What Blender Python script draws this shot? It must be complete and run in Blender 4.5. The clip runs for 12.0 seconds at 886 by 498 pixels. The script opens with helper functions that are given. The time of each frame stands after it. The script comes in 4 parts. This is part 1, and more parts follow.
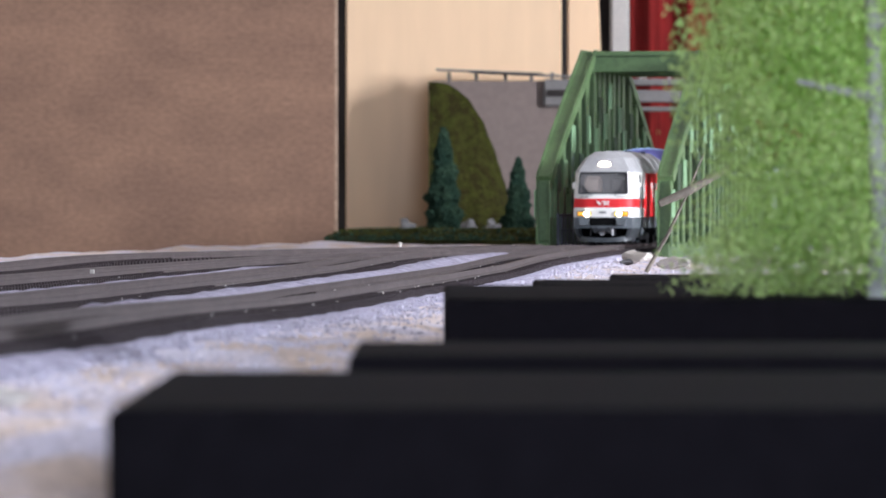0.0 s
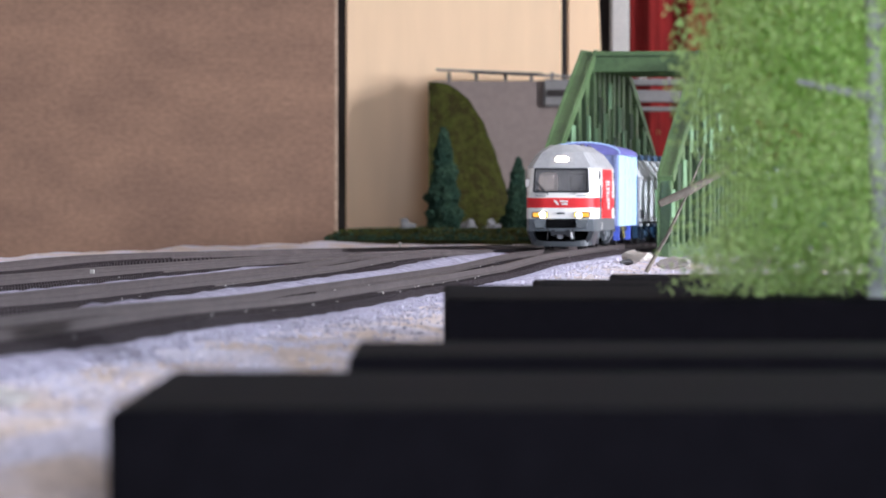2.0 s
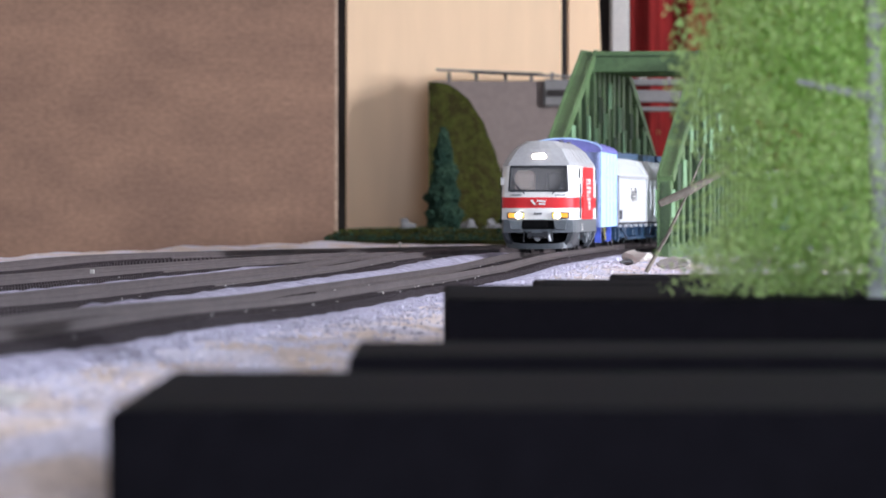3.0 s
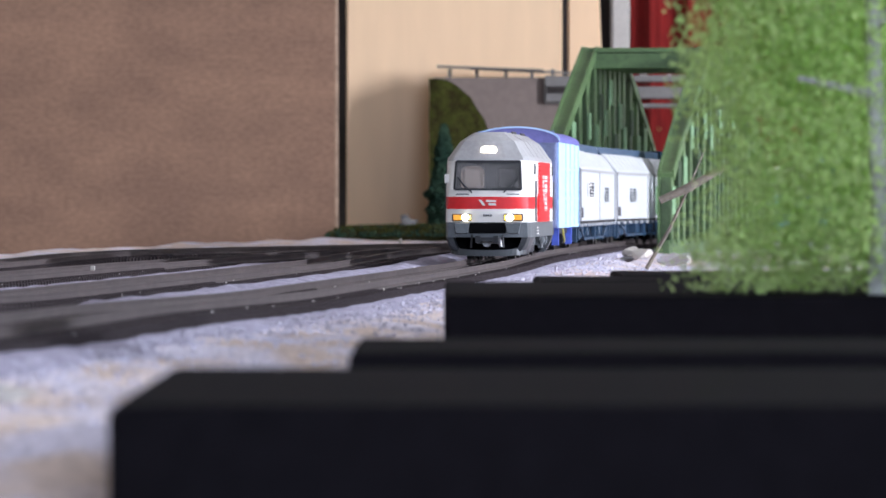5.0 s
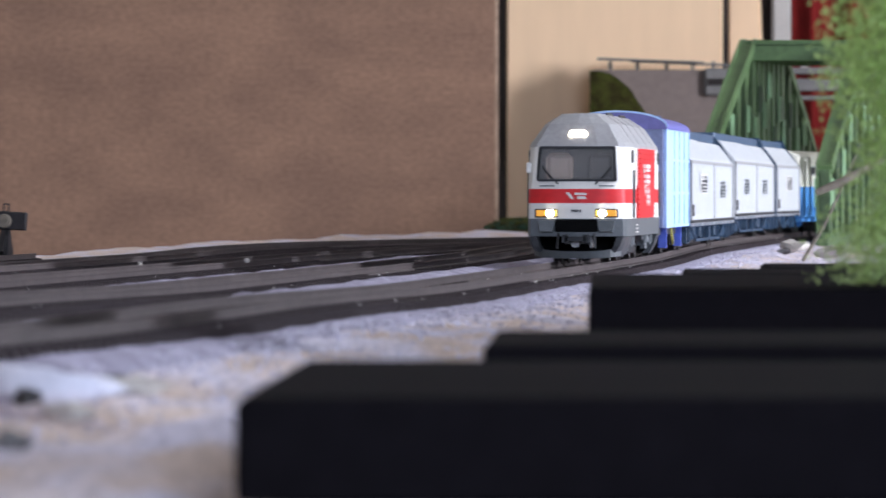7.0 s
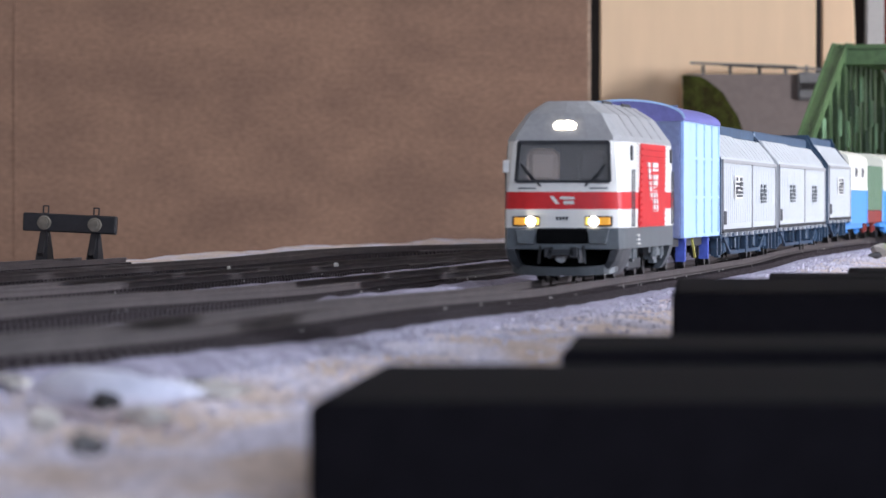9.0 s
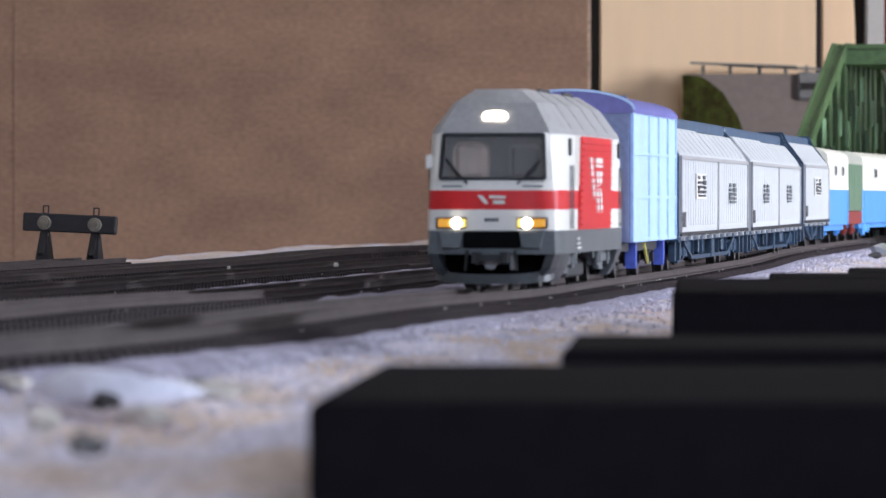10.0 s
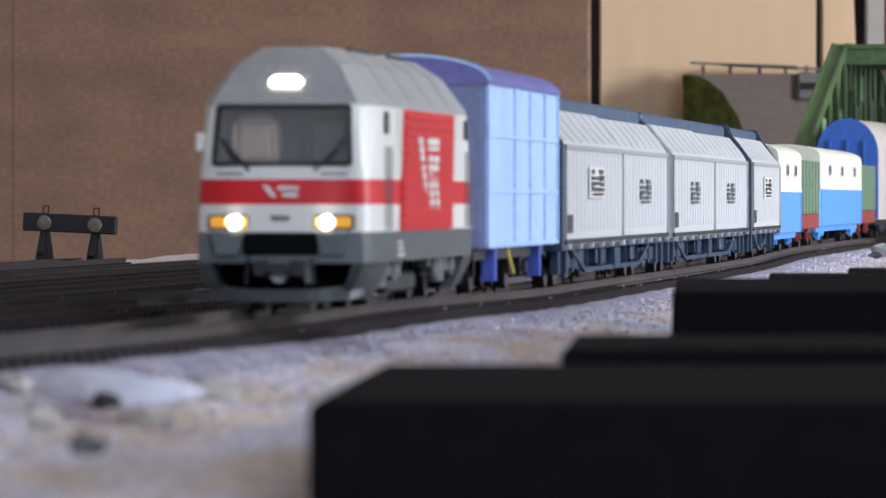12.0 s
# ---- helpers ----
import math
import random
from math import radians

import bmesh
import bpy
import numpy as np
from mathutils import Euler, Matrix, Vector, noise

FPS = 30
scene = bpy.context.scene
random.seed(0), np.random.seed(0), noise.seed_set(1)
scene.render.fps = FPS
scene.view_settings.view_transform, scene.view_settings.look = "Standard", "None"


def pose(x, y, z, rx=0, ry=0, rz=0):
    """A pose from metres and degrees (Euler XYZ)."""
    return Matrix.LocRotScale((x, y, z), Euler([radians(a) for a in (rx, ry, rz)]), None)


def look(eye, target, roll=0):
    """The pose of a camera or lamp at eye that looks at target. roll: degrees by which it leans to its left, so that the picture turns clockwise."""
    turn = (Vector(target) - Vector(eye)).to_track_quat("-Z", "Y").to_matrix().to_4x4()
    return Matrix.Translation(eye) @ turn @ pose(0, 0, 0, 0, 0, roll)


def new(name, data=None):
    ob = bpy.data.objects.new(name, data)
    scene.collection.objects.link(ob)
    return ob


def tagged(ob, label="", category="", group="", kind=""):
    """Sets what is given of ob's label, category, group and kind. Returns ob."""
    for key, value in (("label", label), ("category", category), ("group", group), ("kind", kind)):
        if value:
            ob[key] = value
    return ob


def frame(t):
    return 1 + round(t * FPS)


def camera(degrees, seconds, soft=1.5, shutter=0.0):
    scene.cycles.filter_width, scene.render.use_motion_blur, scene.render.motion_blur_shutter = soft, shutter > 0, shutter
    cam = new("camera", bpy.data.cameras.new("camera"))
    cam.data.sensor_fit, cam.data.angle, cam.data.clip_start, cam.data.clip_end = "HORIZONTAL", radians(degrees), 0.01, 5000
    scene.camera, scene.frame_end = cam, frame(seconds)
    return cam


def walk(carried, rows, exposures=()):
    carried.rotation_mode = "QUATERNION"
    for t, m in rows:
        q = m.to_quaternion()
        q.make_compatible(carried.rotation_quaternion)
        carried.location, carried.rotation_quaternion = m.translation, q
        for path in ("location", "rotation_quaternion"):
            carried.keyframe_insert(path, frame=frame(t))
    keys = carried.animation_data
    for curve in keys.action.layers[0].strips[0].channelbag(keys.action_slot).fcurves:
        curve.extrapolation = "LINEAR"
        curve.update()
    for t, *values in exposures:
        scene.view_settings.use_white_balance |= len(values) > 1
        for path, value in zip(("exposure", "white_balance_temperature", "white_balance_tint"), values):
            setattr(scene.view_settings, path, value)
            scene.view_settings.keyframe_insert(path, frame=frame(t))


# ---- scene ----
cam = camera(8.3, 12.0, 1.5, 0.5)
cam.data.dof.use_dof = True
cam.data.dof.focus_distance = 2.2
cam.data.dof.aperture_fstop = 102.0

EYE_Z = 0.0265          # the lens, 21 mm above the rail tops
RAIL_Z = 0.0055


def aim(side, yaw, tilt):
    """Camera pose: slid to the side (m), turned left and tilted down (degrees)."""
    return pose(side, 0, EYE_Z, 90 - tilt, 0, yaw)


walk(cam, [
    (0.0, aim(0, 0, 0.408)),
    (3.0, aim(0, 0, 0.408)),
    (4.6, aim(0, 0, 0.42)),
    (5.0, aim(0.0000, 0.005, 0.440)),
    (5.3, aim(0.0000, 0.016, 0.445)),
    (5.4, aim(0.0002, 0.064, 0.456)),
    (5.5, aim(0.0005, 0.202, 0.472)),
    (5.6, aim(0.0005, 0.217, 0.472)),
    (5.7, aim(0.0006, 0.244, 0.472)),
    (5.8, aim(0.0007, 0.302, 0.466)),
    (5.9, aim(0.0011, 0.467, 0.461)),
    (6.0, aim(0.0018, 0.748, 0.461)),
    (6.2, aim(0.0026, 1.061, 0.466)),
    (6.5, aim(0.0030, 1.230, 0.472)),
    (6.8, aim(0.0035, 1.432, 0.498)),
    (6.9, aim(0.0036, 1.469, 0.509)),
    (7.0, aim(0.0038, 1.554, 0.511)),
    (7.1, aim(0.0044, 1.776, 0.509)),
    (7.2, aim(0.0049, 2.015, 0.503)),
    (7.3, aim(0.0056, 2.296, 0.503)),
    (7.4, aim(0.0059, 2.429, 0.498)),
    (7.5, aim(0.0061, 2.471, 0.498)),
    (8.0, aim(0.0060, 2.460, 0.480)),
    (9.3, aim(0.0060, 2.450, 0.472)),
    (12.0, aim(0.0060, 2.450, 0.472)),
], [(0.0, 0.10, 5900, 13), (5.0, -0.02, 5800, 13), (7.5, -0.24, 5800, 13), (10.5, -0.36, 5900, 11), (12.0, -0.52, 6000, 10)])

# ---- light: daylight through two unseen window openings, an area lamp added in each ----
world = bpy.data.worlds.new("sky")
scene.world = world
world.use_nodes = True
sky = world.node_tree.nodes.new("ShaderNodeTexSky")
sky.sky_type = 'NISHITA'
sky.sun_disc = False
sky.sun_elevation = radians(28)
sky.sun_rotation = radians(120)
back = world.node_tree.nodes["Background"]
world.node_tree.links.new(sky.outputs[0], back.inputs[0])
back.inputs[1].default_value = 0.12


def lamp(name, where, target, w, h, power, colour):
    data = bpy.data.lights.new(name, 'AREA')
    data.shape, data.size, data.size_y, data.energy, data.color = 'RECTANGLE', w, h, power, colour
    ob = new(name, data)
    ob.matrix_world = look(where, target)
    return ob


lamp("window_light_side", (2.40, 2.1, 0.50), (0.0, 3.3, 0.1), 0.42, 0.6, 128, (0.93, 0.95, 1.0))
lamp("window_light_rear", (0.8, -1.90, 0.72), (0.0, 2.0, 0.0), 1.2, 0.9, 70, (0.76, 0.84, 1.0))

# ---- materials ----
def material(name, colour, rough=0.6, metal=0.0, vary=0.15, scale=30.0, fine=400.0, bump=0.0, bump_scale=None,
             spec=0.5, second=None, coat=0.0, stretch=(1, 1, 1), spread=(0.35, 0.65)):
    """A surface in colour, blotched with a second colour at one scale and grained at a finer one."""
    m = bpy.data.materials.new(name)
    m.use_nodes = True
    n, l = m.node_tree.nodes, m.node_tree.links
    b = n["Principled BSDF"]
    b.inputs["Roughness"].default_value = rough
    b.inputs["Metallic"].default_value = metal
    b.inputs["Specular IOR Level"].default_value = spec
    b.inputs["Coat Weight"].default_value = coat
    co = n.new("ShaderNodeTexCoord")
    mp = n.new("ShaderNodeMapping")
    mp.inputs["Scale"].default_value = stretch
    l.new(co.outputs["Object"], mp.inputs[0])
    n1 = n.new("ShaderNodeTexNoise")
    n1.inputs["Scale"].default_value, n1.inputs["Detail"].default_value = scale, 4
    n2 = n.new("ShaderNodeTexNoise")
    n2.inputs["Scale"].default_value, n2.inputs["Detail"].default_value = fine, 3
    l.new(mp.outputs[0], n1.inputs["Vector"]), l.new(mp.outputs[0], n2.inputs["Vector"])
    second = second or tuple(c * (1 - vary) for c in colour)
    ramp = n.new("ShaderNodeValToRGB")
    ramp.color_ramp.elements[0].position, ramp.color_ramp.elements[1].position = spread
    ramp.color_ramp.elements[0].color = (*colour, 1)
    ramp.color_ramp.elements[1].color = (*second, 1)
    l.new(n1.outputs[0], ramp.inputs[0])
    mix = n.new("ShaderNodeMix")
    mix.data_type, mix.blend_type = 'RGBA', 'MULTIPLY'
    mix.inputs[0].default_value = 1.0
    grey = n.new("ShaderNodeMapRange")
    grey.inputs["From Min"].default_value, grey.inputs["From Max"].default_value = 0.3, 0.7
    grey.inputs["To Min"].default_value, grey.inputs["To Max"].default_value = 1 - vary, 1 + vary * 0.6
    l.new(n2.outputs[0], grey.inputs[0])
    l.new(ramp.outputs[0], mix.inputs[6]), l.new(grey.outputs[0], mix.inputs[7])
    l.new(mix.outputs[2], b.inputs["Base Color"])
    if bump:
        bp = n.new("ShaderNodeBump")
        bp.inputs["Strength"].default_value = 0.6
        bp.inputs["Distance"].default_value = bump
        n3 = n.new("ShaderNodeTexNoise")
        n3.inputs["Scale"].default_value, n3.inputs["Detail"].default_value = bump_scale or fine, 5
        l.new(mp.outputs[0], n3.inputs["Vector"])
        l.new(n3.outputs[0], bp.inputs["Height"]), l.new(bp.outputs[0], b.inputs["Normal"])
    return m


def glowing(name, colour, strength):
    m = bpy.data.materials.new(name)
    m.use_nodes = True
    b = m.node_tree.nodes["Principled BSDF"]
    b.inputs["Base Color"].default_value = (*colour, 1)
    b.inputs["Emission Color"].default_value = (*colour, 1)
    b.inputs["Emission Strength"].default_value = strength
    return m


def glassy(name, colour, rough=0.05):
    m = bpy.data.materials.new(name)
    m.use_nodes = True
    b = m.node_tree.nodes["Principled BSDF"]
    b.inputs["Base Color"].default_value = (*colour, 1)
    b.inputs["Roughness"].default_value = rough
    b.inputs["Transmission Weight"].default_value = 0.9
    b.inputs["IOR"].default_value = 1.45
    return m


CARD = material("brown_cardboard", (0.262, 0.155, 0.102), 0.9, vary=0.15, scale=14, fine=210, bump=0.0006, bump_scale=110,
                second=(0.205, 0.122, 0.083), spec=0.12, stretch=(1, 1, 1.8))
CARD_EDGE = material("cut_cardboard", (0.42, 0.29, 0.2), 0.9, vary=0.3, scale=60, fine=300, spec=0.2)
PEACH = material("peach_painted_board", (0.86, 0.59, 0.35), 0.5, vary=0.05, scale=4, fine=60, stretch=(1, 1, 0.15))
TAUPE = material("taupe_board", (0.205, 0.155, 0.130), 0.8, vary=0.08, scale=10, fine=200)
# near-black brown that paints the shade of gaps and of the girder slot
DARKGAP = material("gap_shade", (0.018, 0.011, 0.008), 0.8)
RED_CLOTH = material("red_cloth", (0.30, 0.013, 0.009), 0.85, vary=0.25, scale=8, fine=150, stretch=(3, 1, 0.3))
GREYWHITE = material("greyish_white_paint", (0.55, 0.5, 0.44), 0.6, vary=0.1)
CONCRETE = material("grey_concrete_plastic", (0.20, 0.185, 0.17), 0.8, vary=0.15, scale=50)
PLASTER = material("plaster_and_sand", (0.70, 0.65, 0.73), 0.95, vary=0.28, scale=55, fine=900, bump=0.0015, bump_scale=420,
                   second=(0.66, 0.53, 0.45), spec=0.1, spread=(0.40, 0.60), stretch=(1, 0.3, 1))
BALLAST = material("pale_lavender_grit", (0.47, 0.435, 0.535), 0.95, vary=0.35, scale=160, fine=1500, bump=0.001, bump_scale=1500, spec=0.1)
WHITE_PLASTER = material("white_plaster", (0.84, 0.82, 0.90), 0.95, vary=0.12, scale=90, fine=900, bump=0.001, bump_scale=500, spec=0.05)
GRIT = material("pale_loose_grit", (0.60, 0.56, 0.63), 0.95, vary=0.2, scale=160, fine=1500, spec=0.05)
GRASS = material("flock_turf", (0.056, 0.060, 0.012), 0.95, vary=0.55, scale=150, fine=900, second=(0.032, 0.025, 0.008),
                 bump=0.004, bump_scale=450, spec=0.1)
SLEEPER = material("dark_brown_plastic", (0.049, 0.037, 0.037), 0.8, spec=0.15, vary=0.25, scale=200, fine=2000)
RAIL = material("dull_nickel_rail", (0.090, 0.072, 0.068), 0.5, metal=0.0, spec=0.2, vary=0.3, scale=80, fine=900)
BLACK = material("black_plastic", (0.0072, 0.0062, 0.0076), 0.8, vary=0.2, scale=12, fine=300, spec=0.03)
GREEN_STEEL = material("green_painted_plastic", (0.108, 0.175, 0.066), 0.45, vary=0.2, scale=40, fine=500,
                       second=(0.068, 0.115, 0.042))
SLATE = material("slate_grey_plastic", (0.13, 0.135, 0.175), 0.6, vary=0.2, scale=90)
DARK_GREEN = material("dark_green_plastic", (0.040, 0.070, 0.030), 0.6, vary=0.2, scale=70, fine=500)
PALE_GREEN = material("pale_green_plastic", (0.20, 0.33, 0.17), 0.6, vary=0.2, scale=70, fine=500)
WALLPAINT = material("pale_wall_paint", (0.72, 0.68, 0.62), 0.85, vary=0.06, scale=3, fine=60)
FLOORWOOD = material("grey_floor_covering", (0.22, 0.215, 0.21), 0.5, vary=0.25, scale=4, fine=60, stretch=(1, 8, 1))
TABLEWOOD = material("grey_painted_board", (0.30, 0.29, 0.28), 0.7, vary=0.2, scale=6, fine=90, stretch=(1, 6, 1))

WHITE = material("loco_white", (0.76, 0.73, 0.67), 0.45, vary=0.05, scale=40, fine=600)
RED = material("loco_red", (0.62, 0.020, 0.022), 0.5, spec=0.3, vary=0.08, scale=60, fine=600)
GREY_ROOF = material("loco_roof_grey", (0.38, 0.37, 0.365), 0.4, vary=0.1, scale=60, fine=700)
GREY_SKIRT = material("loco_skirt_grey", (0.10, 0.11, 0.115), 0.45, vary=0.15, scale=60, fine=700)
COWL = material("cowl_dark_grey", (0.040, 0.044, 0.047), 0.5, vary=0.2, scale=60, fine=700)
# black of the buffer beam; on the nose hollow's wall it paints in shade
CAVITY = material("beam_and_hollow_shade", (0.006, 0.006, 0.006), 0.95, vary=0.2, spec=0.05)
UNDER = material("underframe_black", (0.014, 0.014, 0.016), 0.6, vary=0.3, scale=90, fine=900)
WHEEL = material("dark_wheel_steel", (0.08, 0.075, 0.07), 0.4, metal=0.8, vary=0.2)
PANE = glassy("tinted_pane", (0.62, 0.6, 0.58), 0.03)
CAB_DARK = material("cab_interior", (0.05, 0.045, 0.045), 0.7)
# beige of a reflection in the windscreen, painted on a block inside the cab
PANE_REFLECTION = material("beige_reflection", (0.55, 0.42, 0.33), 0.8)
HEAD = glowing("lit_headlamp", (1.0, 0.86, 0.62), 14)
# orange lens without a lamp of its own; a faint glow is added
AMBER = glowing("amber_lens", (0.95, 0.42, 0.03), 0.45)
# the headlamp's yellow glow, put into a small emitting block
LAMP_GLOW = glowing("yellow_lamp_glow", (1.0, 0.72, 0.12), 1.3)
PALE_BLUE = material("pale_blue_wall", (0.46, 0.64, 0.94), 0.5, vary=0.12, scale=35, fine=600)
BLUE_END = material("slate_blue_end", (0.21, 0.25, 0.44), 0.5, vary=0.15, scale=50, fine=600)
PURPLE = material("violet_blue_roof", (0.155, 0.15, 0.43), 0.45, vary=0.15, scale=40, fine=500)
NAVY = material("navy_underframe", (0.009, 0.038, 0.082), 0.5, vary=0.25, scale=70, fine=700)
BRIGHTBLUE = material("bright_blue_frame", (0.08, 0.13, 0.62), 0.5, vary=0.2)
YELLOW = material("yellow_lever", (0.55, 0.5, 0.08), 0.5)
SILVER = material("silver_grey_door", (0.56, 0.57, 0.57), 0.42, metal=0.0, vary=0.06, scale=40, fine=600)
SILVER_TOP = material("silver_grey_roof", (0.58, 0.58, 0.58), 0.35, metal=0.0, vary=0.1, scale=40, fine=600)
RIDGE = material("slate_blue_ridge", (0.055, 0.095, 0.16), 0.5, vary=0.25, scale=60)
INK = material("dark_print", (0.03, 0.03, 0.035), 0.6)
CREAM = material("cream_wall", (0.80, 0.77, 0.64), 0.45, vary=0.05, scale=40)
SKYBLUE = material("sky_blue_wall", (0.10, 0.32, 0.72), 0.45, vary=0.06, scale=40)
SAGE = material("sage_green_wall", (0.16, 0.24, 0.15), 0.55, vary=0.1, scale=40)
OXIDE = material("oxide_red_frame", (0.27, 0.04, 0.03), 0.6, vary=0.2, scale=70)
ENDBLUE = material("strong_blue_end", (0.035, 0.12, 0.46), 0.5, vary=0.12, scale=50)
BARK = material("pale_bark", (0.42, 0.42, 0.38), 0.8, vary=0.3, scale=90, fine=600)
TWIG = material("grey_brown_twig", (0.20, 0.17, 0.13), 0.85, vary=0.3, scale=120)
def leafy(name, colour, second):
    """Thin flock that light also shines through."""
    m = material(name, colour, 0.9, vary=0.3, scale=45, fine=500, second=second, spec=0.05)
    n, l = m.node_tree.nodes, m.node_tree.links
    b = n["Principled BSDF"]
    t = n.new("ShaderNodeBsdfTranslucent")
    l.new(b.inputs["Base Color"].links[0].from_socket, t.inputs["Color"])
    mix = n.new("ShaderNodeMixShader")
    mix.inputs[0].default_value = 0.55
    l.new(b.outputs[0], mix.inputs[1]), l.new(t.outputs[0], mix.inputs[2])
    l.new(mix.outputs[0], n["Material Output"].inputs["Surface"])
    return m


LEAF = leafy("fresh_green_flock", (0.68, 0.82, 0.36), (0.54, 0.73, 0.25))
FIR = material("dark_fir_flock", (0.036, 0.066, 0.038), 0.95, vary=0.5, scale=90, fine=700, second=(0.014, 0.034, 0.022), spec=0.15)
STONE = material("grey_stone", (0.20, 0.19, 0.185), 0.9, vary=0.25, scale=60, fine=500, bump=0.001)
STEEL_DARK = material("weathered_dark_steel", (0.024, 0.020, 0.021), 0.6, metal=0.3, vary=0.3)


# ---- building blocks ----
def put(name, bm, mat, parent=None, label="", smooth=False):
    me = bpy.data.meshes.new(name)
    bmesh.ops.recalc_face_normals(bm, faces=bm.faces)
    bm.to_mesh(me)
    bm.free()
    for mm in (mat if isinstance(mat, (list, tuple)) else [mat]):
        me.materials.append(mm)
    if smooth:
        for p in me.polygons:
            p.use_smooth = True
    ob = new(name, me)
    if parent:
        ob.parent = parent
    if label:
        ob["label"] = label
    return ob


part = put


def empty(name, m, label, category, group=""):
    ob = new(name)
    ob.empty_display_size = 0.02
    ob.matrix_world = m
    return tagged(ob, label, category, group)


def box(bm, x0, x1, y0, y1, z0, z1, m=None, mat=0):
    vs = [bm.verts.new((x, y, z)) for x in (x0, x1) for y in (y0, y1) for z in (z0, z1)]
    if m is not None:
        for v in vs:
            v.co = m @ v.co
    for f in ((0, 1, 3, 2), (4, 6, 7, 5), (0, 4, 5, 1), (2, 3, 7, 6), (0, 2, 6, 4), (1, 5, 7, 3)):
        bm.faces.new([vs[i] for i in f]).material_index = mat
    return vs


def boxes(*dims, bevel=0.0):
    bm = bmesh.new()
    for d in dims:
        box(bm, *d)
    if bevel:
        bmesh.ops.bevel(bm, geom=list(bm.edges), offset=bevel, segments=1, affect='EDGES')
    return bm


def cyl(bm, r, a, b, seg=12, r2=None):
    """A round bar from a to b."""
    a, b = Vector(a), Vector(b)
    m = Matrix.Translation((a + b) / 2) @ (b - a).to_track_quat("Z", "Y").to_matrix().to_4x4()
    return bmesh.ops.create_cone(bm, cap_ends=True, segments=seg, radius1=r, radius2=r if r2 is None else r2,
                                 depth=(b - a).length, matrix=m)["verts"]


def loft(rings, close=True, caps=True):
    """A skin over rings of equally many points."""
    bm = bmesh.new()
    vs = [[bm.verts.new(p) for p in ring] for ring in rings]
    n = len(rings[0])
    for a, b in zip(vs, vs[1:]):
        for i in range(n if close else n - 1):
            j = (i + 1) % n
            bm.faces.new((a[i], a[j], b[j], b[i]))
    if caps and close:
        bm.faces.new(vs[0][::-1])
        bm.faces.new(vs[-1])
    return bm


def bar(bm, a, b, w, h):
    """A square bar from a to b."""
    a, b = Vector(a), Vector(b)
    m = Matrix.Translation(a) @ (b - a).to_track_quat("Y", "Z").to_matrix().to_4x4()
    box(bm, -w / 2, w / 2, 0, (b - a).length, -h / 2, h / 2, m)

# ---- the layout: all lines run along the main track ----
SLOPE = 0.078                        # the main track drifts right by this much per metre ahead
X0 = -0.170
ANGLE = math.atan(SLOPE)


BEND = 0.092                         # the line turns by this much more as it reaches the bridge


def bend(d):
    u = max(0.0, d - 3.22)
    return BEND * (u * u / 0.32 if u < 0.16 else u - 0.08)


def main_x(d):
    return X0 + SLOPE * d + bend(d) - 0.0013 * smooth(2.3, 2.6, d) * smooth(3.3, 3.1, d) + 0.004 * (1 - smooth(1.9, 2.6, d)) + 0.0010 * smooth(1.85, 1.55, d) + 0.0010 * smooth(1.35, 1.15, d) - 0.34 * max(0.0, 1.05 - d) ** 2


def dip(d):
    """The tracks sag a little between the yard throat and the near end."""
    return -0.0018 * smooth(2.75, 2.3, d) * smooth(1.2, 1.6, d)


def along(d, side=0.0, z=0.0):
    """A point beside the main track, d metres ahead of the lens."""
    return Vector((main_x(d) + side, d, z + dip(d)))


def smooth(a, b, x):
    t = min(1, max(0, (x - a) / (b - a)))
    return t * t * (3 - 2 * t)


def edge_x(d):
    """The layout's ragged far edge on the siding side."""
    pts = [(-0.5, -0.75), (1.0, -0.42), (2.2, -0.275), (2.6, -0.247), (3.15, -0.228), (3.6, -0.17), (4.3, -0.072), (5.2, 0.05)]
    for (a, xa), (b, xb) in zip(pts, pts[1:]):
        if d <= b:
            return xa + (xb - xa) * (d - a) / (b - a)
    return pts[-1][1]


def ground_z(x, d):
    s = x - main_x(d)
    near = smooth(1.9, 0.8, d)
    z = 0.0007 * noise.noise((x * 60, d * 25, 0)) + 0.0012 * noise.noise((x * 14, d * 7, 3))
    z += near * smooth(0.016, 0.03, abs(s)) * (0.0016 * noise.noise((x * 55, d * 30, 5)) + 0.0010 * noise.noise((x * 160, d * 80, 6)))
    z += near * smooth(0.020, 0.045, s) * smooth(0.5, 0.7, d) * 0.0030 * (noise.noise((x * 75, d * 22, 11)) + 0.5 * noise.noise((x * 150, d * 60, 12)))
    z += dip(d) * smooth(0.16, 0.05, abs(s + 0.03))
    right = smooth(0.019, 0.06, s)
    z += right * (0.003 * noise.noise((x * 30, d * 9, 7)) - 0.003)
    e = x - edge_x(d)
    z += 0.0014 * smooth(0.05, 0.0, e) * (0.6 + noise.noise((d * 9, 0, 1)))
    z += 0.0018 * smooth(0.07, 0.0, e) * smooth(3.1, 3.5, d) * smooth(4.5, 4.1, d) * (0.8 + noise.noise((d * 5, x * 20, 4)))
    z -= 0.004 * smooth(-0.05, -0.03, x) * smooth(0.72, 0.62, d)
    return z - 0.0008


